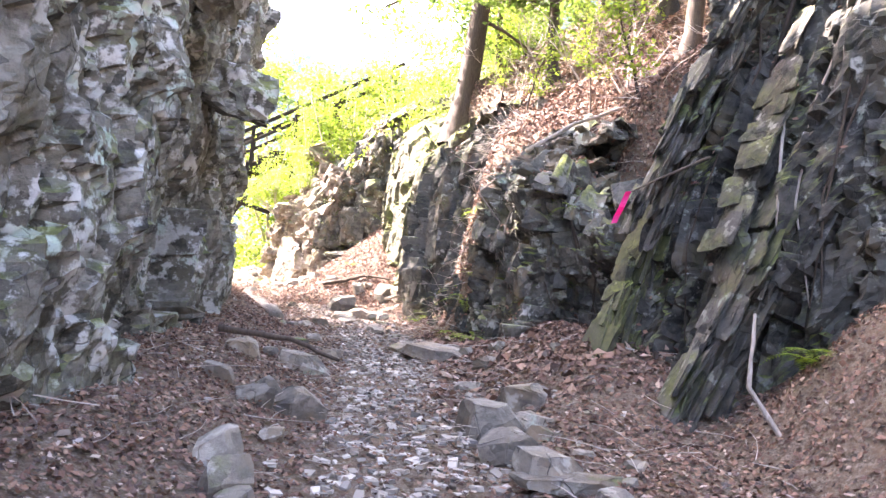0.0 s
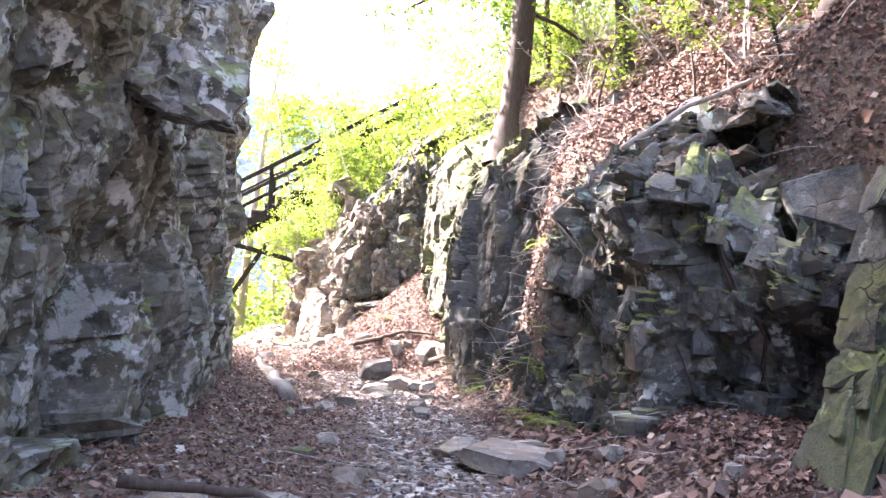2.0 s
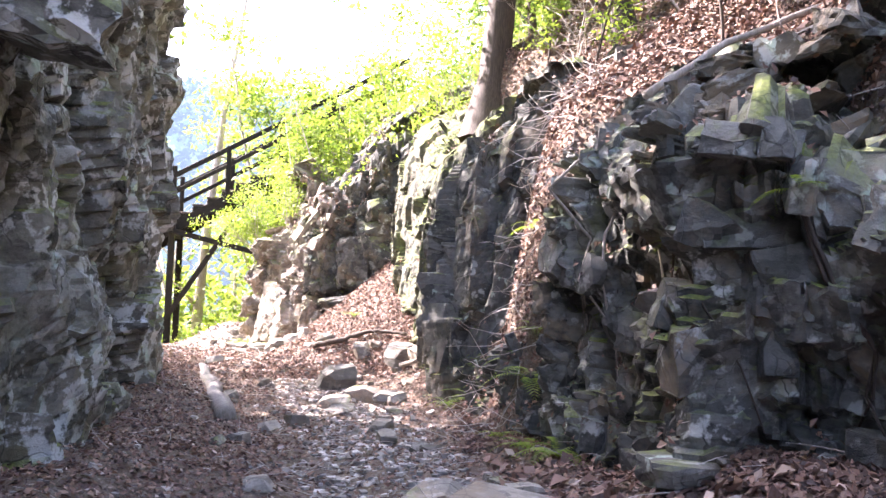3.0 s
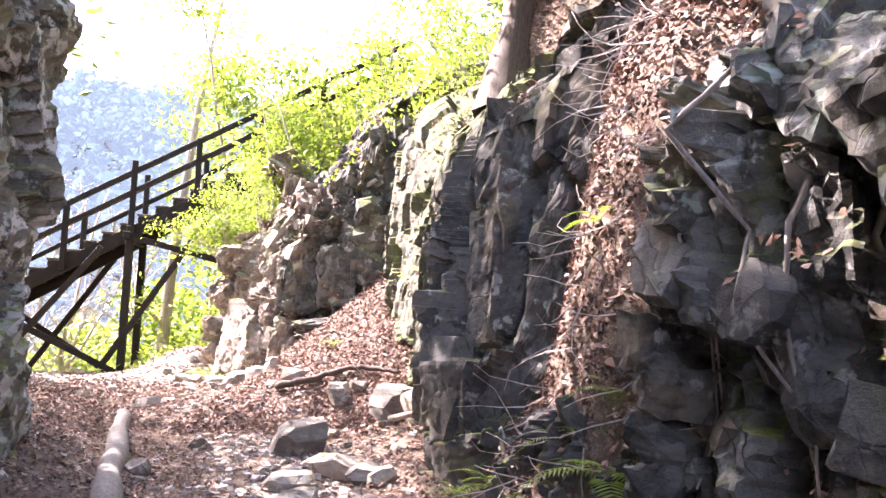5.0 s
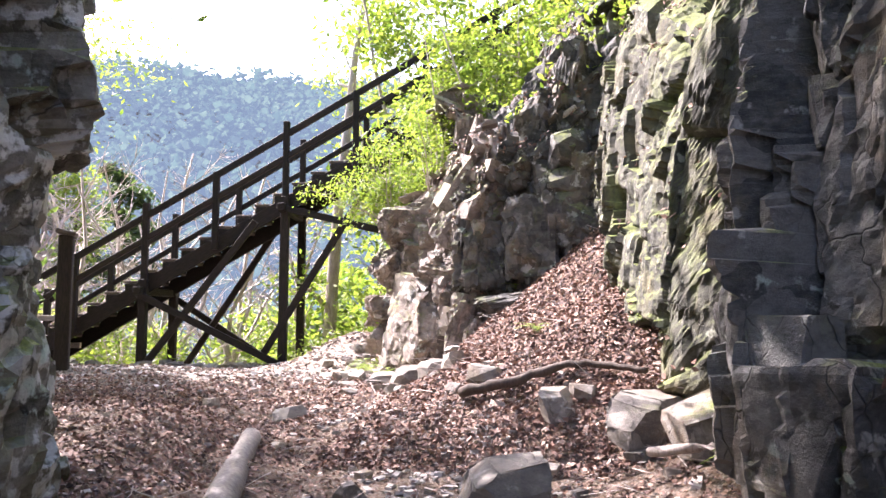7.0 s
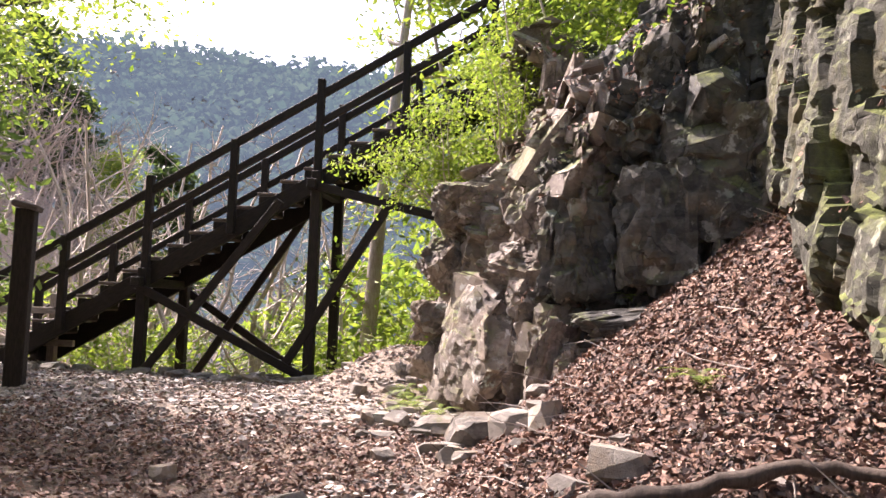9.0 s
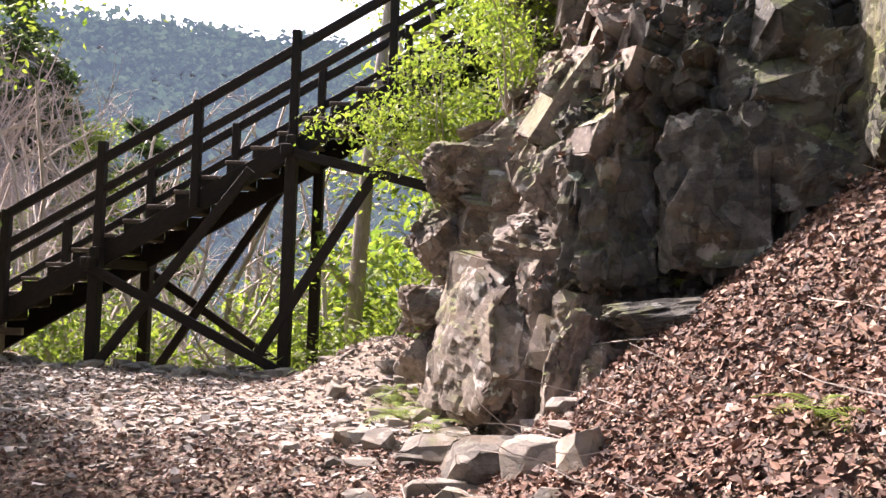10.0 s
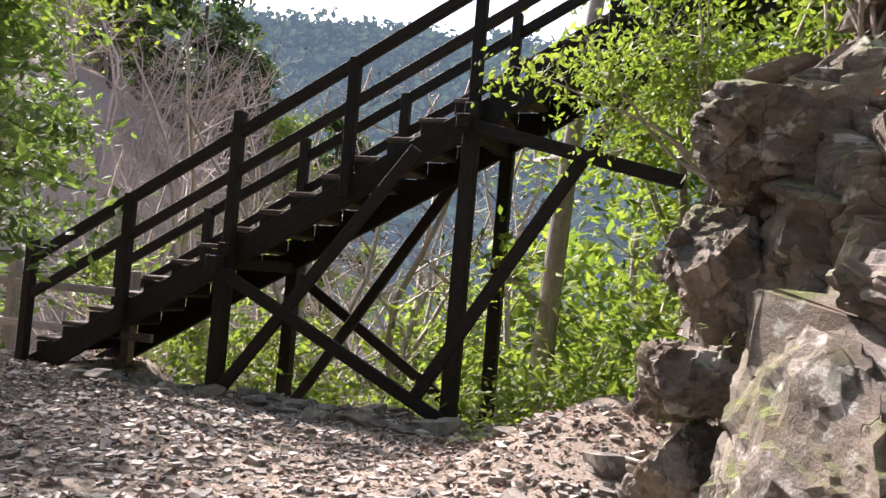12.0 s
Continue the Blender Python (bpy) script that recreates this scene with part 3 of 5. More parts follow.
def crag_mesh(name, seed, cuts, material, detail=3, amp=0.05, lo=0.34, hi=0.5):
    """A rough block: cut by random planes, then broken up over its faces."""
    rng = random.Random(seed)
    bm = bmesh.new()
    bmesh.ops.create_cube(bm, size=1.0)
    for _ in range(cuts):
        n = Vector((rng.gauss(0, 1), rng.gauss(0, 1), rng.gauss(0, 0.7))).normalized()
        bmesh.ops.bisect_plane(bm, geom=bm.verts[:] + bm.edges[:] + bm.faces[:], plane_co=n * rng.uniform(lo, hi), plane_no=n, clear_outer=True)
        bmesh.ops.holes_fill(bm, edges=[e for e in bm.edges if e.is_boundary])
    for k in range(detail):
        bmesh.ops.triangulate(bm, faces=bm.faces[:])
        limit = 0.5 / 2 ** k
        bmesh.ops.subdivide_edges(bm, edges=[e for e in bm.edges if e.calc_length() > limit * 0.7], cuts=1)
    bmesh.ops.triangulate(bm, faces=bm.faces[:])
    bmesh.ops.recalc_face_normals(bm, faces=bm.faces[:])
    bm.normal_update()
    co = np.array([tuple(v.co) for v in bm.verts])
    nr = np.array([tuple(v.normal) for v in bm.verts])
    h, joint = cells(co * 3.2 + seed, seed)
    h2, joint2 = cells(co * 8 + seed, seed + 9)
    d = amp * 1.1 * h + amp * 0.5 * h2 - amp * 0.25 * np.exp(-joint / 0.08) + amp * 0.25 * fbm(co * 6 + seed, 4, seed)
    co = co + nr * d[:, None]
    for v, c in zip(bm.verts, co):
        v.co = c
    me = bpy.data.meshes.new(name)
    bm.to_mesh(me)
    bm.free()
    me.materials.append(material)
    return me


STONES = [stone_mesh("stone", 100 + i, (1, 1, 1), 11 + i % 5, M_PIECE, 0.02, 0.012) for i in range(12)]
PEBBLES = [stone_mesh("stone", 140 + i, (1, 1, 1), 8 + i % 4, M_PIECE, 0.025) for i in range(12)]
BLOCKS = [crag_mesh("rock_block", 200 + i, 6 + i % 4, M_SLAB, 2, 0.05) for i in range(12)]
DBLOCKS = [crag_mesh("rock_block", 220 + i, 7 + i % 4, M_DARK, 2, 0.018) for i in range(8)]
BBLOCKS = [crag_mesh("rock_block", 300 + i, 7 + i % 4, M_BROWN, 2, 0.016) for i in range(8)]


def scaled(m, sx, sy, sz):
    return m @ Matrix.Diagonal((sx, sy, sz, 1))


def stone(x, y, sx, sy, sz, turn, tilt=0, sink=0.25, label="grey angular stone lying on the leafy ground", group="stones along the path", name="stone", pick=None, z=None):
    rng = random.Random(int(x * 1000) ^ int(y * 777))
    base = (land_at(x, y) if z is None else z) + sz * (0.5 - sink)
    ob = new(name, (STONES if max(sx, sy) > 0.3 else PEBBLES)[rng.randrange(12) if pick is None else pick])
    ob.matrix_basis = scaled(pose(x, y, base, tilt, rng.uniform(-6, 6), turn), sx, sy, sz)
    return tagged(ob, label, "stone", group)


FLAT = "flat pale grey slab stone lying on the path"
stone(0.1, 9.4, 0.95, 0.9, 0.2, 15, 4, 0.3, FLAT, name="slab_stone", pick=2)
stone(-0.35, 9.9, 0.5, 0.35, 0.18, 40, 5, 0.3, FLAT, name="slab_stone", pick=5)
stone(-1.73, 14.75, 0.48, 0.34, 0.36, 20, 10, 0.25, "dark rounded stone beside the trodden path")
stone(-1.35, 14.2, 0.55, 0.3, 0.2, -15, 8, 0.3, FLAT, name="slab_stone", pick=7)
stone(-1.05, 14.0, 0.4, 0.3, 0.2, 60, 8, 0.3)
stone(-1.6, 13.7, 0.35, 0.22, 0.14, 10, 8, 0.3)
stone(-1.9, 15.2, 0.42, 0.3, 0.22, 70, 4, 0.3)
stone(0.5, 4.9, 0.4, 0.34, 0.26, 10, 5, 0.25, "squared grey kerb stone half buried in leaves")
stone(0.66, 4.45, 0.38, 0.3, 0.2, -8, 3, 0.25, "squared grey kerb stone half buried in leaves")
stone(0.8, 4.3, 0.7, 0.3, 0.12, 5, 0, 0.3, "squared grey kerb stone half buried in leaves")
stone(0.42, 5.6, 0.4, 0.4, 0.3, 30, 5, 0.3)
stone(0.72, 6.2, 0.5, 0.36, 0.3, 20, 5, 0.3, "mossy dark stone half buried in leaves")
stone(-1.05, 4.2, 0.24, 0.24, 0.28, 10, 5, 0.3, "mossy squared stone half buried in leaves")
stone(-0.9, 3.75, 0.24, 0.2, 0.26, 40, 8, 0.3, "mossy squared stone half buried in leaves")
stone(-0.92, 5.7, 0.38, 0.3, 0.28, 20, 12, 0.35, "dark angular stone half buried in leaves")
stone(-1.2, 7.4, 0.5, 0.4, 0.22, 20, 5, 0.4, "mossy dark stone half buried in leaves")
stone(-1.65, 7.0, 0.4, 0.3, 0.25, 50, 5, 0.35, "mossy dark stone half buried in leaves")
stone(-0.45, 15.35, 0.9, 0.55, 0.55, 10, 8, 0.35, "pale boulder with yellow moss against the rock wall", name="boulder", pick=4)
stone(-0.98, 15.75, 0.5, 0.4, 0.34, 50, 8, 0.35, "grey boulder with a mossy top below the rock face", name="boulder", pick=9)
stone(-1.6, 16.1, 0.28, 0.24, 0.2, 20, 8, 0.3, "dark stone beside a pale boulder")
stone(-1.45, 13.3, 0.5, 0.2, 0.1, 70, 8, 0.3)
stone(-2.0, 12.4, 0.26, 0.2, 0.14, 70, 8, 0.3)
stone(-3.3, 18.35, 0.38, 0.3, 0.26, 25, 12, 0.3, "brown broken stone fallen from the rock")
stone(-3.0, 18.1, 0.28, 0.24, 0.22, -25, 12, 0.3, "brown broken stone fallen from the rock")
stone(-3.75, 18.8, 0.34, 0.26, 0.18, 5, 12, 0.3, "brown broken stone fallen from the rock")
stone(-2.75, 17.9, 0.24, 0.22, 0.26, 60, 12, 0.3, "brown broken stone fallen from the rock")
stone(-5.5, 22.6, 0.5, 0.4, 0.3, 60, 12, 0.3, "grey stone beside a timber post")
stone(-5.2, 22.3, 0.55, 0.45, 0.35, 10, 12, 0.3, "grey stone beside a timber post")
rng = random.Random(5)
for i in range(70):
    y = rng.uniform(3.2, 17)
    xp = float(np.interp(y, [a for a, b in PATH_X], [b for a, b in PATH_X]))
    side = rng.choice((-1, 1, 1))
    x = xp + side * rng.uniform(0.55, 1.5)
    if side > 0:
        x = min(x, float(np.interp(y, WALL_Y, WALL_X)) - 0.75)
    k = rng.uniform(0.07, 0.24)
    stone(x, y, k * rng.uniform(0.9, 1.5), k, k * rng.uniform(0.5, 0.8), rng.uniform(0, 180), rng.uniform(-10, 10), 0.3)
for i in range(80):
    t = rng.random()
    x, y = -3.2 - 1.6 * t + rng.gauss(0, 0.35), 18.3 + 2.8 * t + rng.gauss(0, 0.3) - 0.15
    k = rng.uniform(0.06, 0.2)
    stone(x, y, k * rng.uniform(1, 1.6), k, k * rng.uniform(0.4, 0.8), rng.uniform(0, 180), rng.uniform(-10, 10), 0.3, "pale sunlit stone on the stony path", "stones below the far rock")
for i in range(60):
    x = rng.uniform(-11, -5.6)
    y = 22.75 + 0.2 * (x + 9.4) + rng.gauss(-0.15, 0.22)
    k = rng.uniform(0.08, 0.26)
    stone(x, y, k * rng.uniform(1.1, 1.8), k, k * rng.uniform(0.4, 0.7), rng.uniform(0, 180), rng.uniform(-10, 10), 0.35, "grey stone edging the path below the stairs", "stones edging the path")

# blocks that stand proud of the rock walls
def wall_blocks(wall, name, meshes, count, seed, lo, hi, flat, dip, sink=0.3):
    P, nv, inn = SURFACE[name]
    rng = random.Random(seed)
    for i in range(count):
        a = rng.randrange(6, P.shape[0] - 6)
        b = rng.randrange(int(nv * 0.12), int(nv * 1.12))
        p = P[a, min(b, P.shape[1] - 1)]
        k = rng.uniform(lo, hi)
        yaw = math.degrees(math.atan2(inn[a, 1], inn[a, 0]))
        ob = new("rock_block", rng.choice(meshes))
        ob.parent = wall
        q = p + np.array([inn[a, 0], inn[a, 1], 0]) * k * sink
        ob.matrix_basis = scaled(pose(*q, dip[0] + rng.gauss(0, 9), dip[1] + rng.gauss(0, 9), yaw + rng.gauss(0, 14)), k * rng.uniform(0.6, 1.0), k * rng.uniform(0.8, 1.5), k * flat * rng.uniform(0.6, 1.3))


CRISP = [stone_mesh("rock_block", 440 + i, (1, 1, 1), 5 + i % 3, M_SLAB, 0.02, 0.012) for i in range(10)]
CRISP_DARK = [stone_mesh("rock_block", 460 + i, (1, 1, 1), 5 + i % 3, M_BUTTRESS, 0.02, 0.012) for i in range(8)]
CRISP_BROWN = [stone_mesh("rock_block", 480 + i, (1, 1, 1), 4 + i % 4, M_BROWN, 0.018, 0.012) for i in range(10)]
LEFT_BLOCKS = [crag_mesh("rock_block", 400 + i, 8, M_LEFT, 2, 0.06) for i in range(8)]
wall_blocks(wall_left, "wall_rock_left", LEFT_BLOCKS, 60, 1, 0.14, 0.36, 1.1, (12, 10), 0.4)
wall_blocks(wall_root, "wall_rock_near", DBLOCKS, 40, 2, 0.06, 0.14, 3.2, (4, 20), 0.4)
wall_blocks(wall_beyond, "wall_rock_beyond", DBLOCKS, 16, 13, 0.08, 0.26, 1.4, (6, 10), 0.4)
wall_blocks(wall_mid, "wall_rock_outcrop", CRISP, 90, 3, 0.16, 0.42, 0.9, (4, 6), 0.36)
wall_blocks(wall_mid, "wall_rock_outcrop", CRISP, 120, 63, 0.06, 0.17, 1.6, (2, 6), 0.3)
wall_blocks(wall_beyond, "wall_rock_beyond", CRISP_DARK, 40, 64, 0.14, 0.4, 1.4, (4, 6), 0.4)
wall_blocks(wall_gully, "wall_rock_gully", DBLOCKS, 70, 14, 0.06, 0.16, 2.4, (2, -18), 0.38)
wall_blocks(wall_far, "wall_rock_far", CRISP_BROWN, 70, 4, 0.22, 0.6, 1.1, (8, 10), 0.42)
wall_blocks(wall_far, "wall_rock_far", CRISP_BROWN, 90, 45, 0.08, 0.22, 1.4, (4, 8), 0.34)
wall_blocks(wall_far, "wall_rock_far", BBLOCKS, 30, 44, 0.08, 0.2, 1.7, (-8, 6), 0.38)
wall_blocks(wall_bay, "wall_rock_bay", CRISP_DARK, 50, 5, 0.2, 0.5, 1.2, (-4, 6), 0.42)


def ledge_slabs(wall, name, meshes, count, seed, y0, y1):
    """Thin slabs lying on a rock's broken top."""
    P, nv, inn = SURFACE[name]
    rng = random.Random(seed)
    n = 0
    while n < count:
        a, b = rng.randrange(0, P.shape[0]), rng.randrange(nv - 6, P.shape[1])
        p = P[a, b]
        if not y0 < p[1] < y1:
            continue
        k = rng.uniform(0.16, 0.42)
        ob = new("slab", rng.choice(meshes))
        ob.parent = wall
        ob.matrix_basis = scaled(pose(p[0], p[1], p[2] + 0.03, rng.gauss(0, 8), rng.gauss(-18, 9), rng.uniform(0, 360)), k, k * rng.uniform(0.5, 0.8), k * rng.uniform(0.2, 0.4))
        n += 1


# the largest blocks of the far outcrop: x, y, z, width, depth, height, tilt, lean, turn
BIG = [crag_mesh("rock_block", 330 + i, 10, M_BROWN, 4, 0.045, 0.33, 0.5) for i in range(5)]
MOSSY = [crag_mesh("rock_block", 370 + i, 6, M_MOSSY, 4, 0.022, 0.40, 0.52) for i in range(2)]


def blocks_at(wall, meshes, rows):
    for i, (x, y, z, a, b, c, rx, ry, rz) in enumerate(rows):
        ob = new("rock_block", meshes[i % len(meshes)])
        ob.parent = wall
        ob.matrix_basis = scaled(pose(x, y, z, rx, ry, rz), a, b, c)


blocks_at(wall_far, BIG, ((-3.6, 19.75, 1.9, 1.1, 0.45, 1.1, -14, 4, -38), (-3.3, 19.8, 2.5, 0.7, 0.5, 0.42, -14, 8, -30), (-3.0, 19.2, 1.75, 0.3, 0.4, 0.7, -8, 12, -20), (-2.78, 19.1, 1.75, 0.36, 0.36, 0.4, 10, -10, 10),
        (-4.3, 20.5, 1.7, 0.32, 0.4, 0.4, 0, 5, -50), (-4.32, 20.5, 2.12, 0.36, 0.4, 0.36, 5, -6, -45), (-4.22, 20.45, 2.6, 0.42, 0.42, 0.46, 0, 8, -55), (-4.1, 20.6, 3.15, 0.7, 0.6, 0.5, 8, 10, -40), (-4.5, 21.0, 2.0, 0.3, 0.3, 0.3, 0, 5, -20),
        (-3.0, 19.75, 3.1, 0.6, 0.5, 0.8, -14, 12, -30)))
# blocks of the bay in the same darkened rock, shade included in the colour
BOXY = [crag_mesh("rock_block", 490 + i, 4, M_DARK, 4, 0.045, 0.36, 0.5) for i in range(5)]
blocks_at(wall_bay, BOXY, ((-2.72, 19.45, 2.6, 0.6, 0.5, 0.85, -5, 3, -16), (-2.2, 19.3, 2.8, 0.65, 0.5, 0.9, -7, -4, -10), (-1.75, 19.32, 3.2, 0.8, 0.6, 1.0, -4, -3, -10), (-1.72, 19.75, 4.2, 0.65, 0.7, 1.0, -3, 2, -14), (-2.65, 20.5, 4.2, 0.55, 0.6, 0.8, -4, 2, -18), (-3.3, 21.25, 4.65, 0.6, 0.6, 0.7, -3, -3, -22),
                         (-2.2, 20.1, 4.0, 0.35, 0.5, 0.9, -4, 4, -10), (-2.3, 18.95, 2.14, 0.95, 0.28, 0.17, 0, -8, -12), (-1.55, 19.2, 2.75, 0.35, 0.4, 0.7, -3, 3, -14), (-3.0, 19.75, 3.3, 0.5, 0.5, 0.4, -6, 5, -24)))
# leaning ribs of the near rock
THIN_SLABS = [crag_mesh("rock_block", 420 + i, 6, M_DARK if i % 4 else M_BUTTRESS, 2, 0.035, 0.36, 0.5) for i in range(8)]


def rib(x, y, z, width, depth, length, lean, turn, count, seed, slabs=None):
    """A leaning rib of thin broken slabs lying side by side along its length."""
    rng = random.Random(seed)
    m = pose(x, y, z, rng.uniform(-4, 4), lean, turn)
    for i in range(count):
        h = rng.uniform(-0.5, 0.5)
        w = width * (1 - 0.3 * (h + 0.5))
        ob = new("rock_block", rng.choice(slabs or THIN_SLABS))
        ob.parent = wall_root
        ob.matrix_basis = scaled(m @ pose(rng.uniform(-0.45, 0.45) * w, rng.gauss(0, 0.1) * depth, h * length, rng.gauss(0, 4), rng.gauss(0, 3), rng.gauss(0, 8)), rng.uniform(0.025, 0.065), depth * rng.uniform(0.3, 0.65), length * rng.uniform(0.08, 0.26))


MOSS_SLABS = [crag_mesh("rock_block", 430 + i, 6, M_MOSSY, 2, 0.035, 0.36, 0.5) for i in range(4)]
rib(1.7, 6.94, 1.7, 0.34, 0.5, 2.5, 19, 12, 100, 1, MOSS_SLABS)
rib(2.08, 5.8, 1.15, 0.46, 0.55, 2.2, 24, 10, 140, 2)
rib(2.5, 6.1, 2.6, 0.55, 0.55, 2.0, 20, 18, 70, 3)
rib(3.2, 5.9, 2.5, 0.7, 0.55, 1.8, 12, 10, 60, 4)
rib(1.98, 6.65, 2.9, 0.45, 0.5, 2.0, 21, 4, 60, 5)
# overhang, stack and mossy face of the outcrop
MID = [crag_mesh("rock_block", 380 + i, 6, M_MID, 3, 0.05, 0.36, 0.5) for i in range(6)]
blocks_at(wall_mid, MID, ((1.2, 9.8, 2.45, 0.7, 0.7, 0.55, 4, -10, 10), (1.75, 8.75, 2.4, 0.9, 0.8, 0.4, 6, -6, 20), (1.25, 9.1, 2.5, 0.6, 0.6, 0.4, 4, 8, -10), (1.0, 10.3, 2.75, 0.5, 0.6, 0.5, 4, 4, 10), (0.75, 11.1, 2.5, 0.36, 0.45, 0.6, 2, 6, 30)))
blocks_at(wall_mid, BLOCKS, tuple((0.56 + 0.03 * math.sin(4 * k), 11.2 + 0.05 * math.sin(7 * k), 0.7 + 0.2 * k, 0.2, 0.3, 0.24, 3, 5 * math.sin(3 * k), 20 * k) for k in range(9)))
blocks_at(wall_mid, BLOCKS, tuple((1.0 + 0.04 * math.sin(5 * k), 9.62 + 0.02 * k, 0.62 + 0.2 * k, 0.36 - 0.025 * k, 0.36, 0.23, 4, 6 * math.sin(3 * k), 40 * k) for k in range(6)))
blocks_at(wall_mid, MOSSY, ((1.6, 10.4, 3.12, 0.7, 0.9, 0.3, -4, -22, 10),))
ledge_slabs(wall_mid, "wall_rock_outcrop", BLOCKS, 150, 8, 8.4, 12.0)
ledge_slabs(wall_far, "wall_rock_far", BBLOCKS, 50, 9, 18.5, 22)
white = new("rock_block", STONES[3])
white.parent = wall_mid
white.matrix_basis = scaled(pose(0.98, 9.62, 1.84, 5, -8, 20), 0.36, 0.34, 0.2)
tagged(white, label="pale jutting stone")
for x, y, z, a, b, c in ((-3.65, 12.8, 5.3, 1.1, 1.2, 0.9), (-3.7, 13.0, 3.9, 0.5, 0.5, 0.35), (-2.45, 8.6, 3.3, 0.9, 1.0, 0.5), (-2.3, 7.2, 3.9, 0.8, 1.1, 0.6)):
    jut = new("rock_block", LEFT_BLOCKS[int(z * 10) % 8])
    jut.parent = wall_left
    jut.matrix_basis = scaled(pose(x, y, z, 12, 8, 25), a, b, c)


# ---- leaf litter, gravel and twigs ----
def on_land(n, seed, x0, x1, y0, y1):
    r = np.random.RandomState(seed)
    x, y = r.uniform(x0, x1, n), r.uniform(y0, y1, n)
    return r, x, y


def litter(name, pts, sizes, material, seed, label, curl=0.3, up=0.38, lie=None):
    """Curled dry leaves at pts, each with a midrib fold."""
    r = np.random.RandomState(seed)
    n = len(pts)
    if lie is None:
        e = 0.12
        gxs = (land(pts[:, 0] + e, pts[:, 1]) - land(pts[:, 0] - e, pts[:, 1])) / (2 * e)
        gys = (land(pts[:, 0], pts[:, 1] + e) - land(pts[:, 0], pts[:, 1] - e)) / (2 * e)
        lie = np.stack([-gxs, -gys, np.ones(n)], 1)
        lie /= np.linalg.norm(lie, axis=1)[:, None]
    nrm = lie + r.normal(0, up, (n, 3))
    nrm /= np.linalg.norm(nrm, axis=1)[:, None]
    t = np.stack([r.normal(0, 1, n), r.normal(0, 1, n), r.normal(0, 0.5, n)], 1)
    t -= (t * nrm).sum(1)[:, None] * nrm
    t /= np.linalg.norm(t, axis=1)[:, None]
    b = np.cross(nrm, t)
    s = sizes[:, None]
    w = r.uniform(0.22, 0.42, n)[:, None]
    c = r.uniform(-curl, curl, n)[:, None]
    v = np.stack([pts - t * s * 0.5, pts + b * s * w + nrm * s * c, pts + t * s * 0.5, pts - b * s * w + nrm * s * c], 1).reshape(-1, 3)
    i = np.arange(n)[:, None] * 4
    f = np.concatenate([i + [0, 1, 2], i + [0, 2, 3]], 1).reshape(-1, 3)
    ob = new(name, mesh_of(name, v, f, material))
    return tagged(ob, label, "leaf litter", kind="stuff")


def path_dist(x, y):
    return np.abs(x - np.interp(y, [a for a, b in PATH_X], [b for a, b in PATH_X]))


r, x, y = on_land(180000, 21, -4.2, 4.5, 1.8, 19)
keep = (r.uniform(0, 1, len(x)) < 0.30 + 0.7 * smooth(0.35, 1.0, path_dist(x, y)))
x, y = x[keep], y[keep]
litter("leaf_litter", np.stack([x, y, land(x, y) + r.uniform(0.0, 0.035, len(x))], 1), r.uniform(0.02, 0.056, len(x)) * (1 - 0.2 * smooth(12, 15.5, y)), M_LITTER, 22, "reddish brown dry leaves covering the ground")
r, x, y = on_land(90000, 23, -13, 3, 17, 24.5)
keep = r.uniform(0, 1, len(x)) < 0.24 + 0.3 * smooth(20.2, 21.5, y) * smooth(-7.5, -6.2, x) + 0.8 * smooth(-3.9, -2.6, x + 0.4 * (y - 19.5))
x, y = x[keep], y[keep]
litter("leaf_litter", np.stack([x, y, land(x, y) + r.uniform(0.0, 0.03, len(x))], 1), r.uniform(0.02, 0.065, len(x)), M_LITTER, 24, "sunlit dry leaves scattered on the stony path")
r, x, y = on_land(56000, 29, -3.2, 0.6, 15.5, 19)
litter("leaf_litter", np.stack([x, y, land(x, y) + r.uniform(0.0, 0.04, len(x))], 1), 0.018 + 0.05 * r.uniform(0, 1, len(x)) ** 2, M_LITTER, 30, "deep red brown leaves heaped on the slope between the rocks", up=0.5)
r, x, y = on_land(36000, 27, -9, -3.4, 12.8, 18.8)
litter("leaf_litter", np.stack([x, y, land(x, y) + r.uniform(0.0, 0.03, len(x))], 1), r.uniform(0.022, 0.055, len(x)), M_LITTER, 28, "dry leaves beside the bend of the path")
r, x, y = on_land(34000, 25, 0, 9, 6, 26)
litter("leaf_litter", np.stack([x, y, land(x, y) + r.uniform(0.0, 0.06, len(x))], 1), r.uniform(0.06, 0.14, len(x)), M_LITTER, 26, "red brown leaves on the wooded slope")
r, x, y = on_land(36000, 61, -0.2, 2.6, 11.2, 13.6)
litter("leaf_litter", np.stack([x, y, land(x, y) + r.uniform(0.0, 0.05, len(x))], 1), 0.02 + 0.045 * r.uniform(0, 1, len(x)) ** 2, M_LITTER, 62, "red brown leaves and needles filling the gully", up=0.6)
r, x, y = on_land(75000, 63, 1.0, 4.2, 6.8, 12)
litter("leaf_litter", np.stack([x, y, land(x, y) + r.uniform(0.0, 0.06, len(x))], 1), r.uniform(0.025, 0.065, len(x)), M_LITTER, 64, "red brown leaves on the slope above the outcrop", up=0.6)
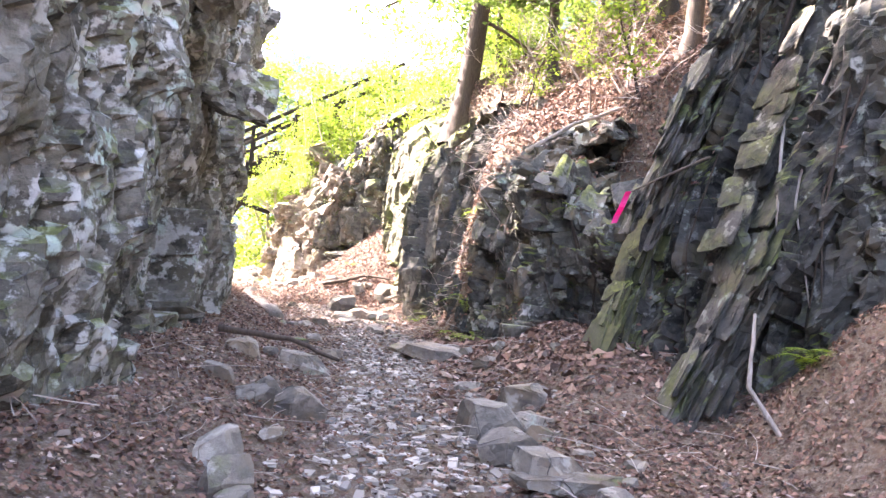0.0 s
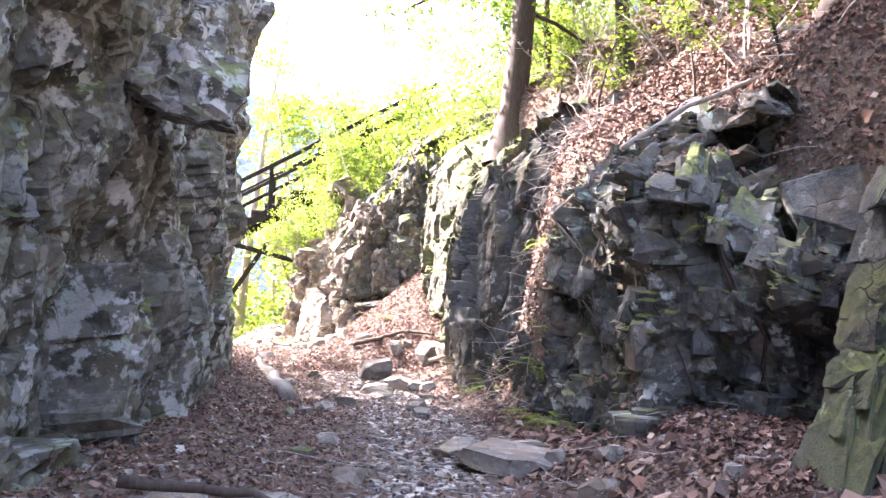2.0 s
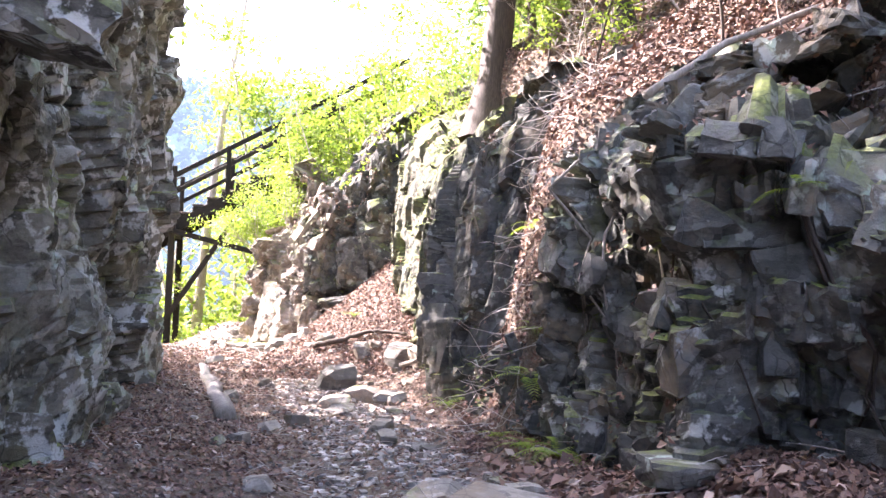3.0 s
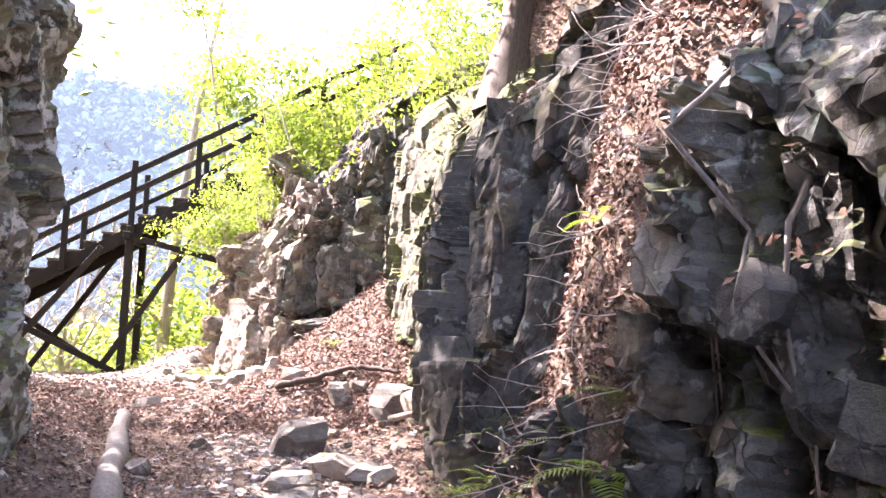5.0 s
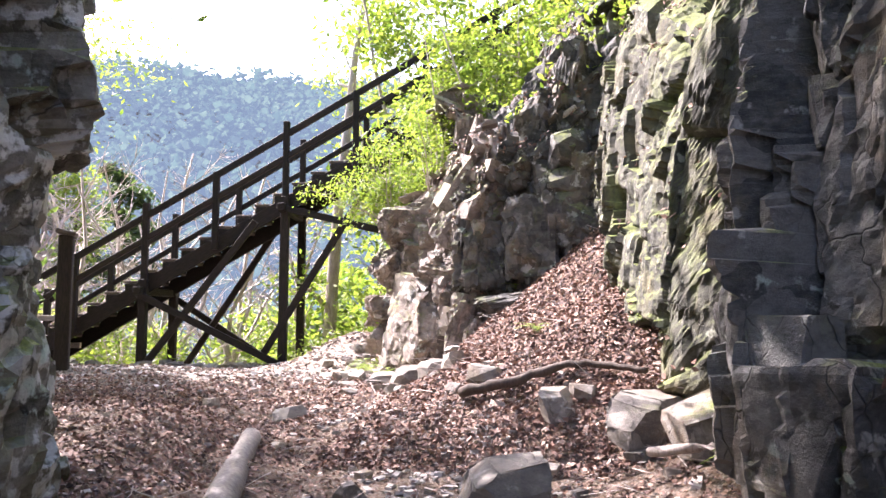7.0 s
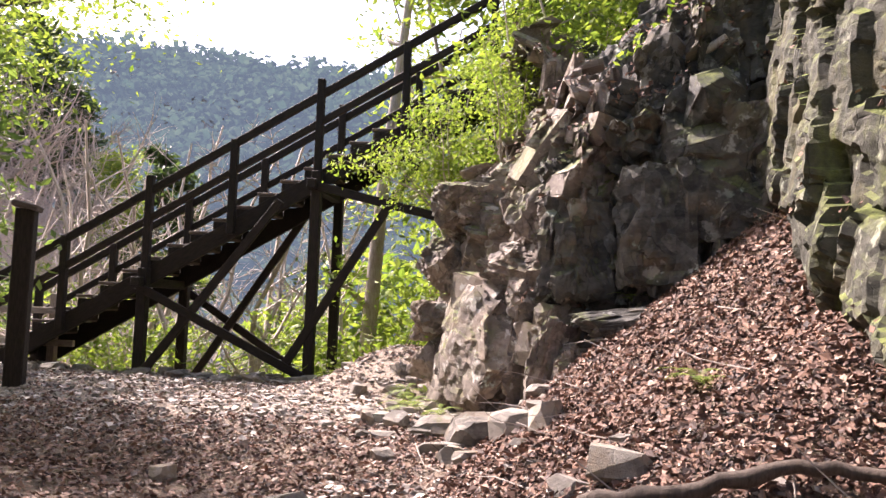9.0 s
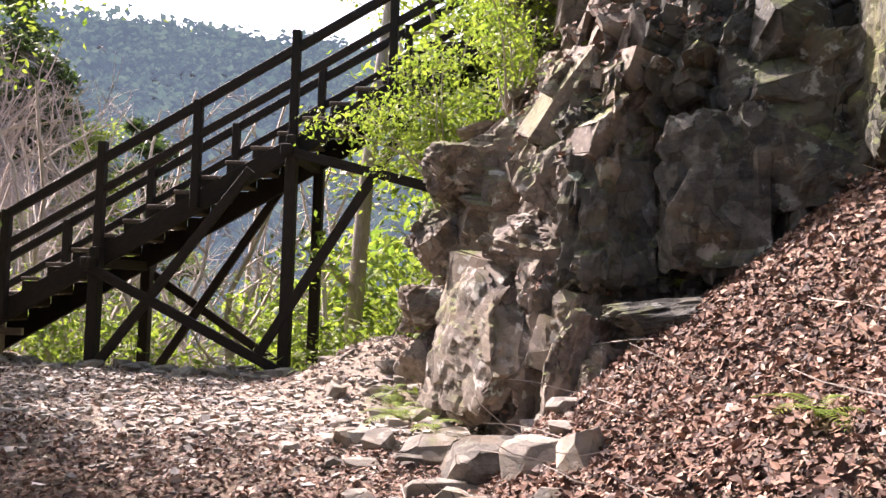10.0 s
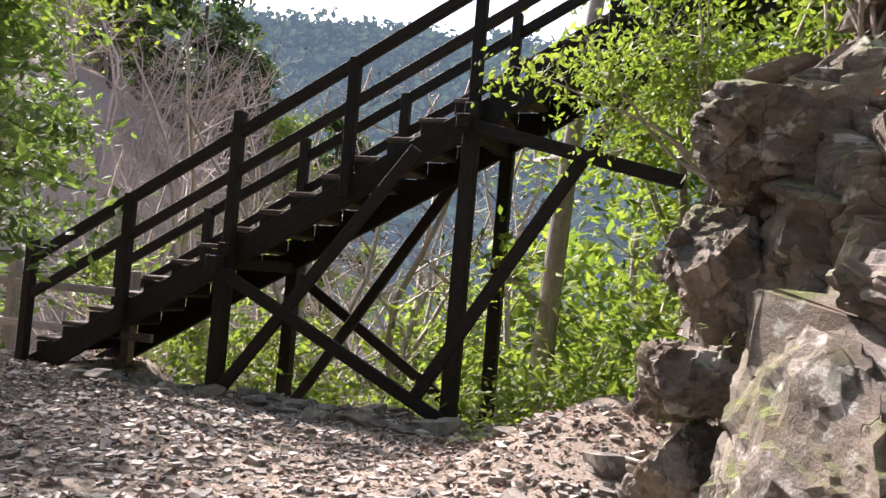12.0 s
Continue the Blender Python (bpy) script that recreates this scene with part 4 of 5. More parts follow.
# leaves caught on the ledges
for name, n, seed in (("wall_rock_outcrop", 34000, 31), ("wall_rock_beyond", 7000, 37), ("wall_rock_mossy", 16000, 38), ("wall_rock_gully", 12000, 39), ("wall_rock_far", 20000, 32), ("wall_rock_bay", 16000, 36), ("wall_rock_near", 20000, 33), ("wall_rock_upper", 14000, 34)):
    P, nv, inn = SURFACE[name]
    N = np.cross(np.gradient(P, axis=0), np.gradient(P, axis=1))
    N /= np.linalg.norm(N, axis=2)[:, :, None] + 1e-9
    r = np.random.RandomState(seed)
    a, b = r.randint(0, P.shape[0], n), r.randint(0, P.shape[1], n)
    lie = N[a, b]
    lie = lie * np.where((lie[:, :2] * inn[a]).sum(1) > 0.3, -1, 1)[:, None]
    pts = P[a, b] + r.normal(0, 0.03, (n, 3)) + [0, 0, 0.02]
    keep = (lie[:, 2] > 0.42) & (fbm(pts * 1.4, 3, seed) > -0.05)
    pts, lie = pts[keep], lie[keep]
    litter("leaf_litter", pts, r.uniform(0.025, 0.065, len(pts)), M_LITTER, seed + 9, "dry leaves caught on the rock ledges", lie=lie)


def gravel(name, pts, sizes, seed, label):
    r = np.random.RandomState(seed)
    n = len(pts)
    corner = np.array([(a, b, c) for a in (-0.5, 0.5) for b in (-0.5, 0.5) for c in (-0.5, 0.5)])
    v = corner[None] * r.uniform(0.6, 1.3, (n, 8, 3))
    ang = r.uniform(0, 6.28, n)
    v = v * np.stack([r.uniform(0.8, 1.6, n), np.ones(n), r.uniform(0.3, 0.7, n)], 1)[:, None] * sizes[:, None, None]
    c, s_ = np.cos(ang)[:, None], np.sin(ang)[:, None]
    v = np.stack([v[..., 0] * c - v[..., 1] * s_, v[..., 0] * s_ + v[..., 1] * c, v[..., 2] + v[..., 0] * r.normal(0, 0.25, (n, 1))], 2) + pts[:, None]
    quad = np.array([(0, 1, 3, 2), (4, 6, 7, 5), (0, 4, 5, 1), (2, 3, 7, 6), (1, 5, 7, 3), (0, 2, 6, 4)])
    f = (np.arange(n)[:, None, None] * 8 + quad[None]).reshape(-1, 4)
    ob = new(name, mesh_of(name, v.reshape(-1, 3), f, M_GRAVEL))
    return tagged(ob, label, "gravel", kind="stuff")


r, x, y = on_land(18000, 41, -4, 2, 2, 17.5)
keep = r.uniform(0, 1, len(x)) < smooth(0.9, 0.25, path_dist(x, y)) + 0.06
x, y = x[keep], y[keep]
gravel("gravel", np.stack([x, y, land(x, y) + 0.004], 1), r.uniform(0.02, 0.06, len(x)) ** 1.0, 42, "grey slate chips on the trodden path")
r, x, y = on_land(24000, 43, -12, -2.5, 16.5, 23.4)
keep = r.uniform(0, 1, len(x)) < smooth(0.2, 1.6, y - 17.6 - 0.2 * (x + 3.6))
x, y = x[keep], y[keep]
gravel("gravel", np.stack([x, y, land(x, y) + 0.004], 1), 0.012 + 0.05 * r.uniform(0, 1, len(x)) ** 3, 44, "pale sunlit stones covering the path below the stairs")


def tubes(paths, sides=5):
    """Verts and faces of tapered round stems; each path is a list of (point, radius)."""
    V, F = [], []
    for path in paths:
        base = len(V)
        n = len(path)
        for i, (p, rad) in enumerate(path):
            q = path[min(i + 1, n - 1)][0] - path[max(i - 1, 0)][0]
            q = q.normalized() if q.length > 1e-6 else Vector((0, 0, 1))
            a = q.orthogonal().normalized()
            b = q.cross(a)
            for k in range(sides):
                w = 2 * math.pi * k / sides
                V.append(p + (a * math.cos(w) + b * math.sin(w)) * rad)
        for i in range(n - 1):
            for k in range(sides):
                j = (k + 1) % sides
                F.append((base + i * sides + k, base + i * sides + j, base + (i + 1) * sides + j, base + (i + 1) * sides + k))
    return [tuple(v) for v in V], F


def wander(rng, p, d, length, r0, r1, n, bend, lift=0.0):
    """A stem that bends as it goes."""
    out = [(p.copy(), r0)]
    d = d.normalized()
    for i in range(n):
        d = (d + Vector((rng.gauss(0, bend), rng.gauss(0, bend), rng.gauss(0, bend) + lift))).normalized()
        p = p + d * (length / n)
        out.append((p.copy(), r0 + (r1 - r0) * (i + 1) / n))
    return out, d


rng = random.Random(77)
paths = []
for i in range(900):
    y = rng.uniform(2.2, 19)
    x = rng.uniform(-3.6, 2.2)
    p = Vector((x, y, land_at(x, y) + 0.03))
    path, _ = wander(rng, p, Vector((rng.gauss(0, 1), rng.gauss(0, 1), 0.05)), rng.uniform(0.12, 0.5), 0.004, 0.002, 3, 0.15)
    paths.append(path)
for i in range(420):
    x, y = (rng.uniform(-0.1, 1.2), rng.uniform(11.4, 13.3)) if i % 2 else (rng.uniform(1.3, 3.8), rng.uniform(8.2, 11.5))
    path, _ = wander(rng, Vector((x, y, land_at(x, y) + 0.05)), Vector((rng.gauss(-0.5, 0.7), rng.gauss(0, 1), rng.gauss(-0.3, 0.5))), rng.uniform(0.2, 0.7), 0.006, 0.002, 4, 0.25)
    paths.append(path)
V, F = tubes(paths, 3)
tagged(new("twigs", mesh_of("twigs", V, F, M_PALEBARK)), "thin dead twigs lying among the leaves", "twigs", kind="stuff")


def stick(name, pts, r0, r1, material, label, category, sides=8, seed=0):
    rng = random.Random(seed)
    path = []
    n = len(pts)
    for i in range((n - 1) * 5 + 1):
        k, f = min(i // 5, n - 2), i / 5 - min(i // 5, n - 2)
        p = Vector(pts[k]).lerp(Vector(pts[k + 1]), f)
        rad = r0 + (r1 - r0) * i / ((n - 1) * 5)
        path.append((p + Vector((rng.gauss(0, 0.1), rng.gauss(0, 0.1), rng.gauss(0, 0.1))) * rad * 2.0, rad * rng.uniform(0.88, 1.12)))
    path.insert(0, (path[0][0] - (path[1][0] - path[0][0]) * 0.02, 0.001))
    path.append((path[-1][0] + (path[-1][0] - path[-2][0]) * 0.02, 0.001))
    V, F = tubes([path], sides)
    return tagged(new(name, mesh_of(name, V, F, material, True)), label, category)


stick("log", [(-2.42, 12.4, 0.78), (-3.02, 14.0, 0.93), (-3.8, 15.9, 1.08)], 0.1, 0.078, M_LOG, "pale weathered fallen log lying beside the path", "log", 10, 3)
stick("fallen_branch", [(x, y, land_at(x, y) + 0.09) for x, y in ((-2.35, 16.42), (-1.95, 16.36), (-1.6, 16.4), (-1.3, 16.34), (-1.0, 16.2))], 0.042, 0.02, M_BARK, "dark fallen branch lying on the leaf slope", "branch", 8, 4)
stick("fallen_branch", [(-1.75, 6.6, 0.85), (-1.2, 6.7, 0.8), (-0.75, 6.5, 0.68)], 0.03, 0.015, M_BARK, "dark fallen branch lying on the leaf bank", "branch", 6, 5)
stick("fallen_branch", [(-1.0, 15.2, 1.2), (-0.6, 14.8, 1.3), (-0.1, 14.6, 1.5)], 0.03, 0.015, M_PALEBARK, "thin pale dead branch against the rock", "branch", 6, 6)
stick("fallen_branch", [(0.9, 9.6, 3.1), (1.5, 9.9, 3.55), (2.3, 10.2, 3.95), (3.0, 10.6, 4.2)], 0.03, 0.015, M_PALEBARK, "long pale dead branch lying across mossy slabs", "branch", 6, 7)
stick("fallen_branch", [(-2.9, 19.9, 3.75), (-2.3, 19.6, 4.0), (-1.7, 19.4, 4.3)], 0.05, 0.03, M_PALEBARK, "pale dead branch lying on the rock ledge", "branch", 6, 8)
rng = random.Random(12)
for i in range(14):
    P, nv, inn = SURFACE["wall_rock_near"]
    a = rng.randrange(int(P.shape[0] * 0.55), int(P.shape[0] * 0.9))
    pts = []
    for k in range(6):
        a = max(0, min(P.shape[0] - 1, a + rng.randrange(-5, 6)))
        b = int(nv * (0.95 - 0.15 * k))
        q = P[a, b] - np.array([inn[a, 0], inn[a, 1], 0]) * 0.02
        pts.append(tuple(q))
    stick("root", pts, rng.uniform(0.01, 0.03), 0.006, M_BARK if i % 3 else M_PALEBARK, "thin woody root running down the leaning rock", "root", 6, 60 + i)
stick("root", [(-2.1, 3.0, 3.1), (-1.75, 3.6, 3.05), (-1.65, 4.2, 2.95)], 0.035, 0.02, M_PALEBARK, "pale root jutting from the rock wall", "root", 6, 30)
stick("stick", [(2.15, 4.75, 0.45), (1.9, 4.9, 0.85), (1.95, 5.0, 1.3)], 0.018, 0.01, M_PALEBARK, "thin forked dead stick leaning on the rock", "stick", 6, 31)
rng = random.Random(15)
for i in range(12):
    P, nv, inn = SURFACE["wall_rock_outcrop"]
    a = rng.randrange(int(P.shape[0] * 0.2), int(P.shape[0] * 0.75))
    pts = []
    for k in range(6):
        a = max(0, min(P.shape[0] - 1, a + rng.randrange(-6, 7)))
        q = P[a, int(nv * (0.98 - 0.12 * k))] - np.array([inn[a, 0], inn[a, 1], 0]) * 0.025
        pts.append(tuple(q))
    stick("vine", pts, rng.uniform(0.008, 0.018), 0.005, M_PALEBARK if i % 2 else M_BARK, "thin vine hanging down the dark rock", "vine", 5, 80 + i)

# pink marking tape on the near rock's edge
bm = bmesh.new()
prev = None
for i in range(9):
    k = i / 8
    w = 0.022
    c = Vector((1.22 + 0.09 * k, 5.85 + 0.012 * math.sin(9 * k), 1.88 + 0.24 * k))
    a = bm.verts.new(c + Vector((-w, 0.01 * math.sin(5 * k), 0.0)))
    b = bm.verts.new(c + Vector((w, 0, 0.008)))
    if prev:
        bm.faces.new((prev[0], prev[1], b, a))
    prev = (a, b)
bmesh.ops.solidify(bm, geom=bm.faces[:], thickness=0.003)
me = bpy.data.meshes.new("marking_tape")
bm.to_mesh(me)
bm.free()
me.materials.append(M_TAPE)
stick("stick", [(2.0, 6.2, 2.5), (1.6, 6.0, 2.28), (1.3, 5.86, 2.11)], 0.012, 0.006, M_BARK, "thin bare twig jutting from the leaning rock", "stick", 5, 90)
tagged(new("marking_tape", me), "bright pink marking tape tied on the rock edge", "tape")


# ---- plants ----
def leaf_cloud(pts, r, size, droop=0.0, narrow=0.45):
    """Leaf blades round the points: verts and triangles."""
    n = len(pts)
    nrm = r.normal(0, 1, (n, 3))
    nrm[:, 2] = np.abs(nrm[:, 2]) + 0.5
    nrm /= np.linalg.norm(nrm, axis=1)[:, None]
    t = r.normal(0, 1, (n, 3))
    t[:, 2] -= droop
    t -= (t * nrm).sum(1)[:, None] * nrm
    t /= np.linalg.norm(t, axis=1)[:, None] + 1e-9
    b = np.cross(nrm, t)
    s = (size * r.uniform(0.6, 1.3, n))[:, None]
    v = np.stack([pts - t * s * 0.5, pts + b * s * narrow * 0.5 - nrm * s * 0.06, pts + t * s * 0.5, pts - b * s * narrow * 0.5 - nrm * s * 0.06], 1).reshape(-1, 3)
    i = np.arange(n)[:, None] * 4
    return v, np.concatenate([i + [0, 1, 2], i + [0, 2, 3]], 1).reshape(-1, 3)


def plant_meshes(name, seed, height, radius, stems, spread, leaves, size, bark, leaf, clear=0.25, conifer=False, sides=5, fuzz=0.16, up=0.35, twigs=3, bend=0.1):
    """Stems, limbs and a loose crown of single leaves, growing from the origin."""
    rng = random.Random(seed)
    r = np.random.RandomState(seed)
    mains, paths, tips = [], [], []
    for s in range(stems):
        ang = rng.uniform(0, 6.28)
        lean = spread * rng.uniform(0.2, 1.0) if stems > 1 else 0.04
        d = Vector((math.cos(ang) * lean, math.sin(ang) * lean, 1))
        h = height * rng.uniform(0.7, 1.0)
        path, _ = wander(rng, Vector((rng.gauss(0, 0.05), rng.gauss(0, 0.05), -0.25)), d, h, radius, radius * 0.2, 10, 0.022 if conifer else bend, 0.05)
        if stems == 1:
            path[0] = (path[0][0], radius * 1.8)
        mains.append(path)
        nb = int((26 if conifer else 9) * (1 if stems == 1 else 0.7))
        for k in range(nb):
            f = clear + (1 - clear) * (k + rng.random()) / nb
            j = min(int(f * 10), 9)
            p = path[j][0].lerp(path[j + 1][0], f * 10 - j)
            a = rng.uniform(0, 6.28)
            blen = height * (0.26 * (1.15 - f) + 0.04 if conifer else spread * rng.uniform(0.25, 0.5) * (1.2 - 0.6 * f))
            bd = Vector((math.cos(a), math.sin(a), -0.15 if conifer else up))
            br, _ = wander(rng, p, bd, blen, path[j][1] * (0.2 if conifer else 0.45), 0.004, 5, 0.12, 0.02)
            paths.append(br)
            tips += [q for q, _ in br[2:]]
            for m in range(twigs):
                q = br[rng.randrange(2, 5)][0]
                tw, _ = wander(rng, q, bd + Vector((rng.gauss(0, 0.8), rng.gauss(0, 0.8), rng.gauss(0, 0.3))), blen * 0.4, path[j][1] * 0.16 + 0.002, 0.002, 3, 0.15)
                paths.append(tw)
                tips += [q for q, _ in tw[1:]] * 2
    V, F = tubes(mains, sides)
    stem = mesh_of("trunk", V, F, bark, True)
    V, F = tubes(paths, sides)
    limbs = mesh_of("branches", V, F, bark, True)
    crown = None
    if leaves:
        T = np.array([tuple(q) for q in tips])
        pick = r.randint(0, len(T), leaves)
        pts = T[pick] + r.normal(0, fuzz, (leaves, 3)) * [1, 1, 0.55]
        crown = mesh_of("foliage", *leaf_cloud(pts, r, size, 0.5 if conifer else 0.2), leaf)
    return stem, crown, limbs


def plant(name, meshes, x, y, turn, scale, label, category, group="", z=None, lean=(0, 0)):
    ob = empty(name, scaled(pose(x, y, land_at(x, y) if z is None else z, lean[0], lean[1], turn), scale, scale, scale), label, category, group)
    child("trunk" if category == "tree" else "stem", meshes[0], ob)
    tagged(child("branchwork", meshes[2], ob), kind="stuff")
    if meshes[1]:
        child("crown" if category == "tree" else "foliage", meshes[1], ob)
    return ob


SHRUB = [plant_meshes("shrub", 500 + i, 2.3, 0.022, 4, 0.5, 1600, 0.088, M_PALEBARK, M_LEAF) for i in range(3)]
SAPLING = [plant_meshes("sapling", 520 + i, 3.2, 0.03, 1, 0.35, 650, 0.10, M_BARK, M_LEAF, 0.3) for i in range(2)]
BARE = [plant_meshes("bare_bush", 540 + i, 2.4, 0.018, 6, 0.65, 0, 0.1, M_PALEBARK, M_LEAF, sides=3, twigs=3, bend=0.15) for i in range(2)]
CEDAR = [plant_meshes("cedar", 560 + i, 11, 0.2, 1, 0.3, 6000, 0.2, M_BARK, M_LEAF2, 0.3, True, 6, 0.28, twigs=1) for i in range(2)]
BARETREE = [plant_meshes("bare_tree", 600 + i, 7.5, 0.09, 3, 0.65, 0, 0.1, M_PALEBARK, M_LEAF, 0.15, False, 3, up=0.7, twigs=8, bend=0.17) for i in range(2)]
FARCEDAR = [plant_meshes("cedar", 570 + i, 11, 0.2, 1, 0.3, 3000, 0.42, M_BARK, M_EVERGREEN, 0.2, True, 3, 0.3, twigs=0) for i in range(2)]
FARBROAD = [plant_meshes("broadleaf", 590 + i, 8, 0.13, 1, 0.5, 2200, 0.28, M_BARK, M_LEAF, 0.25, False, 4, 0.45) for i in range(2)]
SHADE = [plant_meshes("shade_tree", 620 + i, 8, 0.13, 1, 0.5, 6000, 0.12, M_BARK, M_LEAF, 0.3, False, 5, 0.4) for i in range(2)]

THIN = [plant_meshes("shade_tree", 630 + i, 8, 0.11, 1, 0.5, 9000, 0.075, M_BARK, M_LEAF, 0.3, False, 5, 0.4) for i in range(2)]
TALLSLIM = [plant_meshes("slim_tree", 660 + i, 8.6, 0.055, 2, 0.22, 4600, 0.13, M_PALEBARK, M_LEAF, 0.2, False, 5, 0.34) for i in range(3)]

# the tree above the outcrop, and its neighbours on the slope
plant("cedar_tree", plant_meshes("cedar", 566, 11, 0.25, 1, 0.3, 7000, 0.17, M_BARK, M_LEAF2, 0.26, True, 10, 0.3), 0.08, 16.1, 40, 1.0, "dark trunked evergreen rooted on top of the rock outcrop", "tree", z=4.6)
plant("cedar_tree", CEDAR[1], 1.7, 14.2, 10, 0.6, "slim dark evergreen on the leafy slope", "tree", "slope trees")
plant("cedar_tree", CEDAR[0], 3.0, 10.4, 80, 0.7, "slim dark evergreen on the leafy slope", "tree", "slope trees")
for x, y, k in ((1.0, 18.3, 0.6), (2.4, 16.2, 0.75), (3.4, 13.0, 0.8)):
    plant("cedar_tree", CEDAR[int(2 * y) % 2], x, y, 70 * y, k, "dark evergreen rooted on the leafy slope", "tree", "slope trees")
plant("cedar_tree", CEDAR[1], 5.5, 16.5, 120, 0.9, "tall dark evergreen high on the slope", "tree", "slope trees")
plant("cedar_tree", CEDAR[0], 5.0, 8.0, 200, 0.9, "tall dark evergreen high on the slope", "tree", "slope trees")
plant("cedar_tree", CEDAR[1], 3.5, 20.5, 220, 0.9, "tall dark evergreen high on the slope", "tree", "slope trees")
for i, (x, y, k) in enumerate(((2.15, 9.6, 0.75), (1.9, 11.2, 0.6), (1.2, 13.2, 0.7), (2.6, 12.4, 0.9), (0.9, 15.2, 0.6), (3.0, 8.9, 0.9), (1.6, 17.2, 0.9))):
    plant("sapling", SAPLING[i % 2], x, y, 57 * i, k, "young sapling with bright green leaves on the slope", "sapling", "slope saplings")
for i, (x, y, k) in enumerate(((-2.6, 20.6, 1.0), (-1.6, 20.2, 1.1), (-0.6, 20.0, 1.2), (-3.0, 21.6, 1.1), (-1.8, 21.8, 1.3), (-0.4, 21.5, 1.4), (0.9, 20.3, 1.4), (0.6, 18.9, 0.9), (-3.4, 22.8, 1.2), (-1.2, 23.4, 1.4), (1.8, 22.5, 1.5), (-3.8, 21.0, 0.7), (-2.4, 22.6, 1.6), (-0.8, 22.4, 1.7), (0.4, 23.2, 1.8), (-2.0, 24.2, 1.8), (0.9, 24.8, 1.9), (-0.2, 18.9, 0.6))):
    plant("shrub", SHRUB[i % 3], x, y, 71 * i, k, "sunlit shrub with fresh yellow green leaves above the rock", "shrub", "shrubs above the rock")
for i, (x, y, k) in enumerate(((0.0, 17.9, 0.7), (-0.8, 19.6, 0.9), (0.7, 16.9, 0.8), (1.2, 14.6, 0.7), (-2.2, 20.0, 0.7), (1.4, 16.0, 0.9), (0.3, 18.6, 1.0), (1.0, 17.2, 1.1), (1.6, 15.0, 1.0), (2.0, 12.6, 0.8), (2.4, 11.0, 0.8))):
    plant("bare_bush", BARE[i % 2], x, y, 71 * i, k, "leafless brown bush on the leafy slope", "bush", "bare bushes")
SLIM = [plant_meshes("slim_tree", 650 + i, 4.8, 0.035, 3, 0.32, 2600, 0.11, M_PALEBARK, M_LEAF, 0.15, False, 5, 0.24) for i in range(3)]
for i, (x, y, k) in enumerate(((-2.9, 22.0, 0.8), (-2.2, 23.4, 1.0), (-1.0, 22.6, 1.0), (-1.6, 25.2, 1.2), (0.2, 24.0, 1.2), (0.6, 21.8, 1.0), (-3.2, 25.5, 1.2), (1.8, 23.5, 1.3), (1.6, 20.6, 0.9), (-0.6, 26.6, 1.4), (-4.4, 26.5, 1.3), (2.6, 25.5, 1.4), (1.3, 18.8, 0.7))):
    plant("slim_tree", SLIM[i % 3], x, y, 83 * i, k, "slim many stemmed young tree with yellow green leaves", "tree", "young trees above the rock")
for i, (x, y, k) in enumerate(((-5.0, 25.4, 1.35), (-4.2, 25.0, 1.25), (-3.5, 25.8, 1.4), (-5.6, 27.8, 1.6), (-4.4, 27.4, 1.5), (-2.7, 25.0, 1.2), (-1.8, 24.6, 1.1), (-0.8, 24.2, 1.0))):
    plant("slim_tree", TALLSLIM[i % 3], x, y, 67 * i, k, "tall slim tree with sunlit yellow green leaves beside the stairs", "tree", "tall slim trees")
for i, (x, y, k) in enumerate(((-4.55, 22.3, 0.7), (-4.1, 22.1, 0.85), (-3.6, 22.4, 0.95), (-3.1, 22.2, 0.9))):
    plant("slim_tree", SLIM[i % 3], x, y, 47 * i, k, "slim many stemmed young tree with yellow green leaves", "tree", "young trees above the rock", z=3.1)
# bush leaning out in front of the stairs
plant("shrub", SHRUB[1], -4.7, 21.9, 0, 0.68, "thin stemmed bush with bright leaves beside the stairs", "shrub", z=3.3, lean=(0, -48))
plant("shrub", SHRUB[0], -4.55, 21.8, 0, 0.7, "thin stemmed bush with bright leaves beside the stairs", "shrub", z=3.3, lean=(0, -15))
plant("shrub", SHRUB[2], -3.7, 20.7, 20, 0.6, "low broad leaved bush on the rock top", "shrub", z=3.7)
# the valley behind the stairs
plant("broadleaf_tree", plant_meshes("ivy_tree", 640, 15, 0.18, 1, 0.22, 1500, 0.14, M_PALEBARK, M_LEAF, 0.15, False, 8, 0.3, bend=0.03), -7.3, 25.6, 0, 1.0, "tall pale trunked tree with climbing leaves behind the stairs", "tree")
rng = random.Random(9)
for i in range(26):
    x, y = rng.uniform(-13, -3), rng.uniform(24.6, 32)
    plant("shrub", SHRUB[i % 3], x, y, rng.uniform(0, 360), rng.uniform(1.0, 1.9), "sunlit green shrub on the valley side below the stairs", "shrub", "valley shrubs")
for i in range(26):
    x, y = rng.uniform(-26, -7), rng.uniform(26, 40)
    plant("bare_tree", BARETREE[i % 2], x, y, rng.uniform(0, 360), rng.uniform(0.7, 1.5), "pale leafless tree on the valley side", "tree", "bare valley trees")
for i in range(20):
    x, y = rng.uniform(-22, 4), rng.uniform(44, 72)
    plant("broadleaf_tree", FARBROAD[i % 2], x, y, rng.uniform(0, 360), rng.uniform(0.7, 1.2), "green leafy tree across the valley", "tree", "valley trees")
for i in range(8):
    x, y = rng.uniform(-58, -38), rng.uniform(40, 60)
    plant("cedar_tree", FARCEDAR[i % 2], x, y, rng.uniform(0, 360), rng.uniform(0.6, 0.9), "dark evergreen tree across the valley", "tree", "valley evergreens")
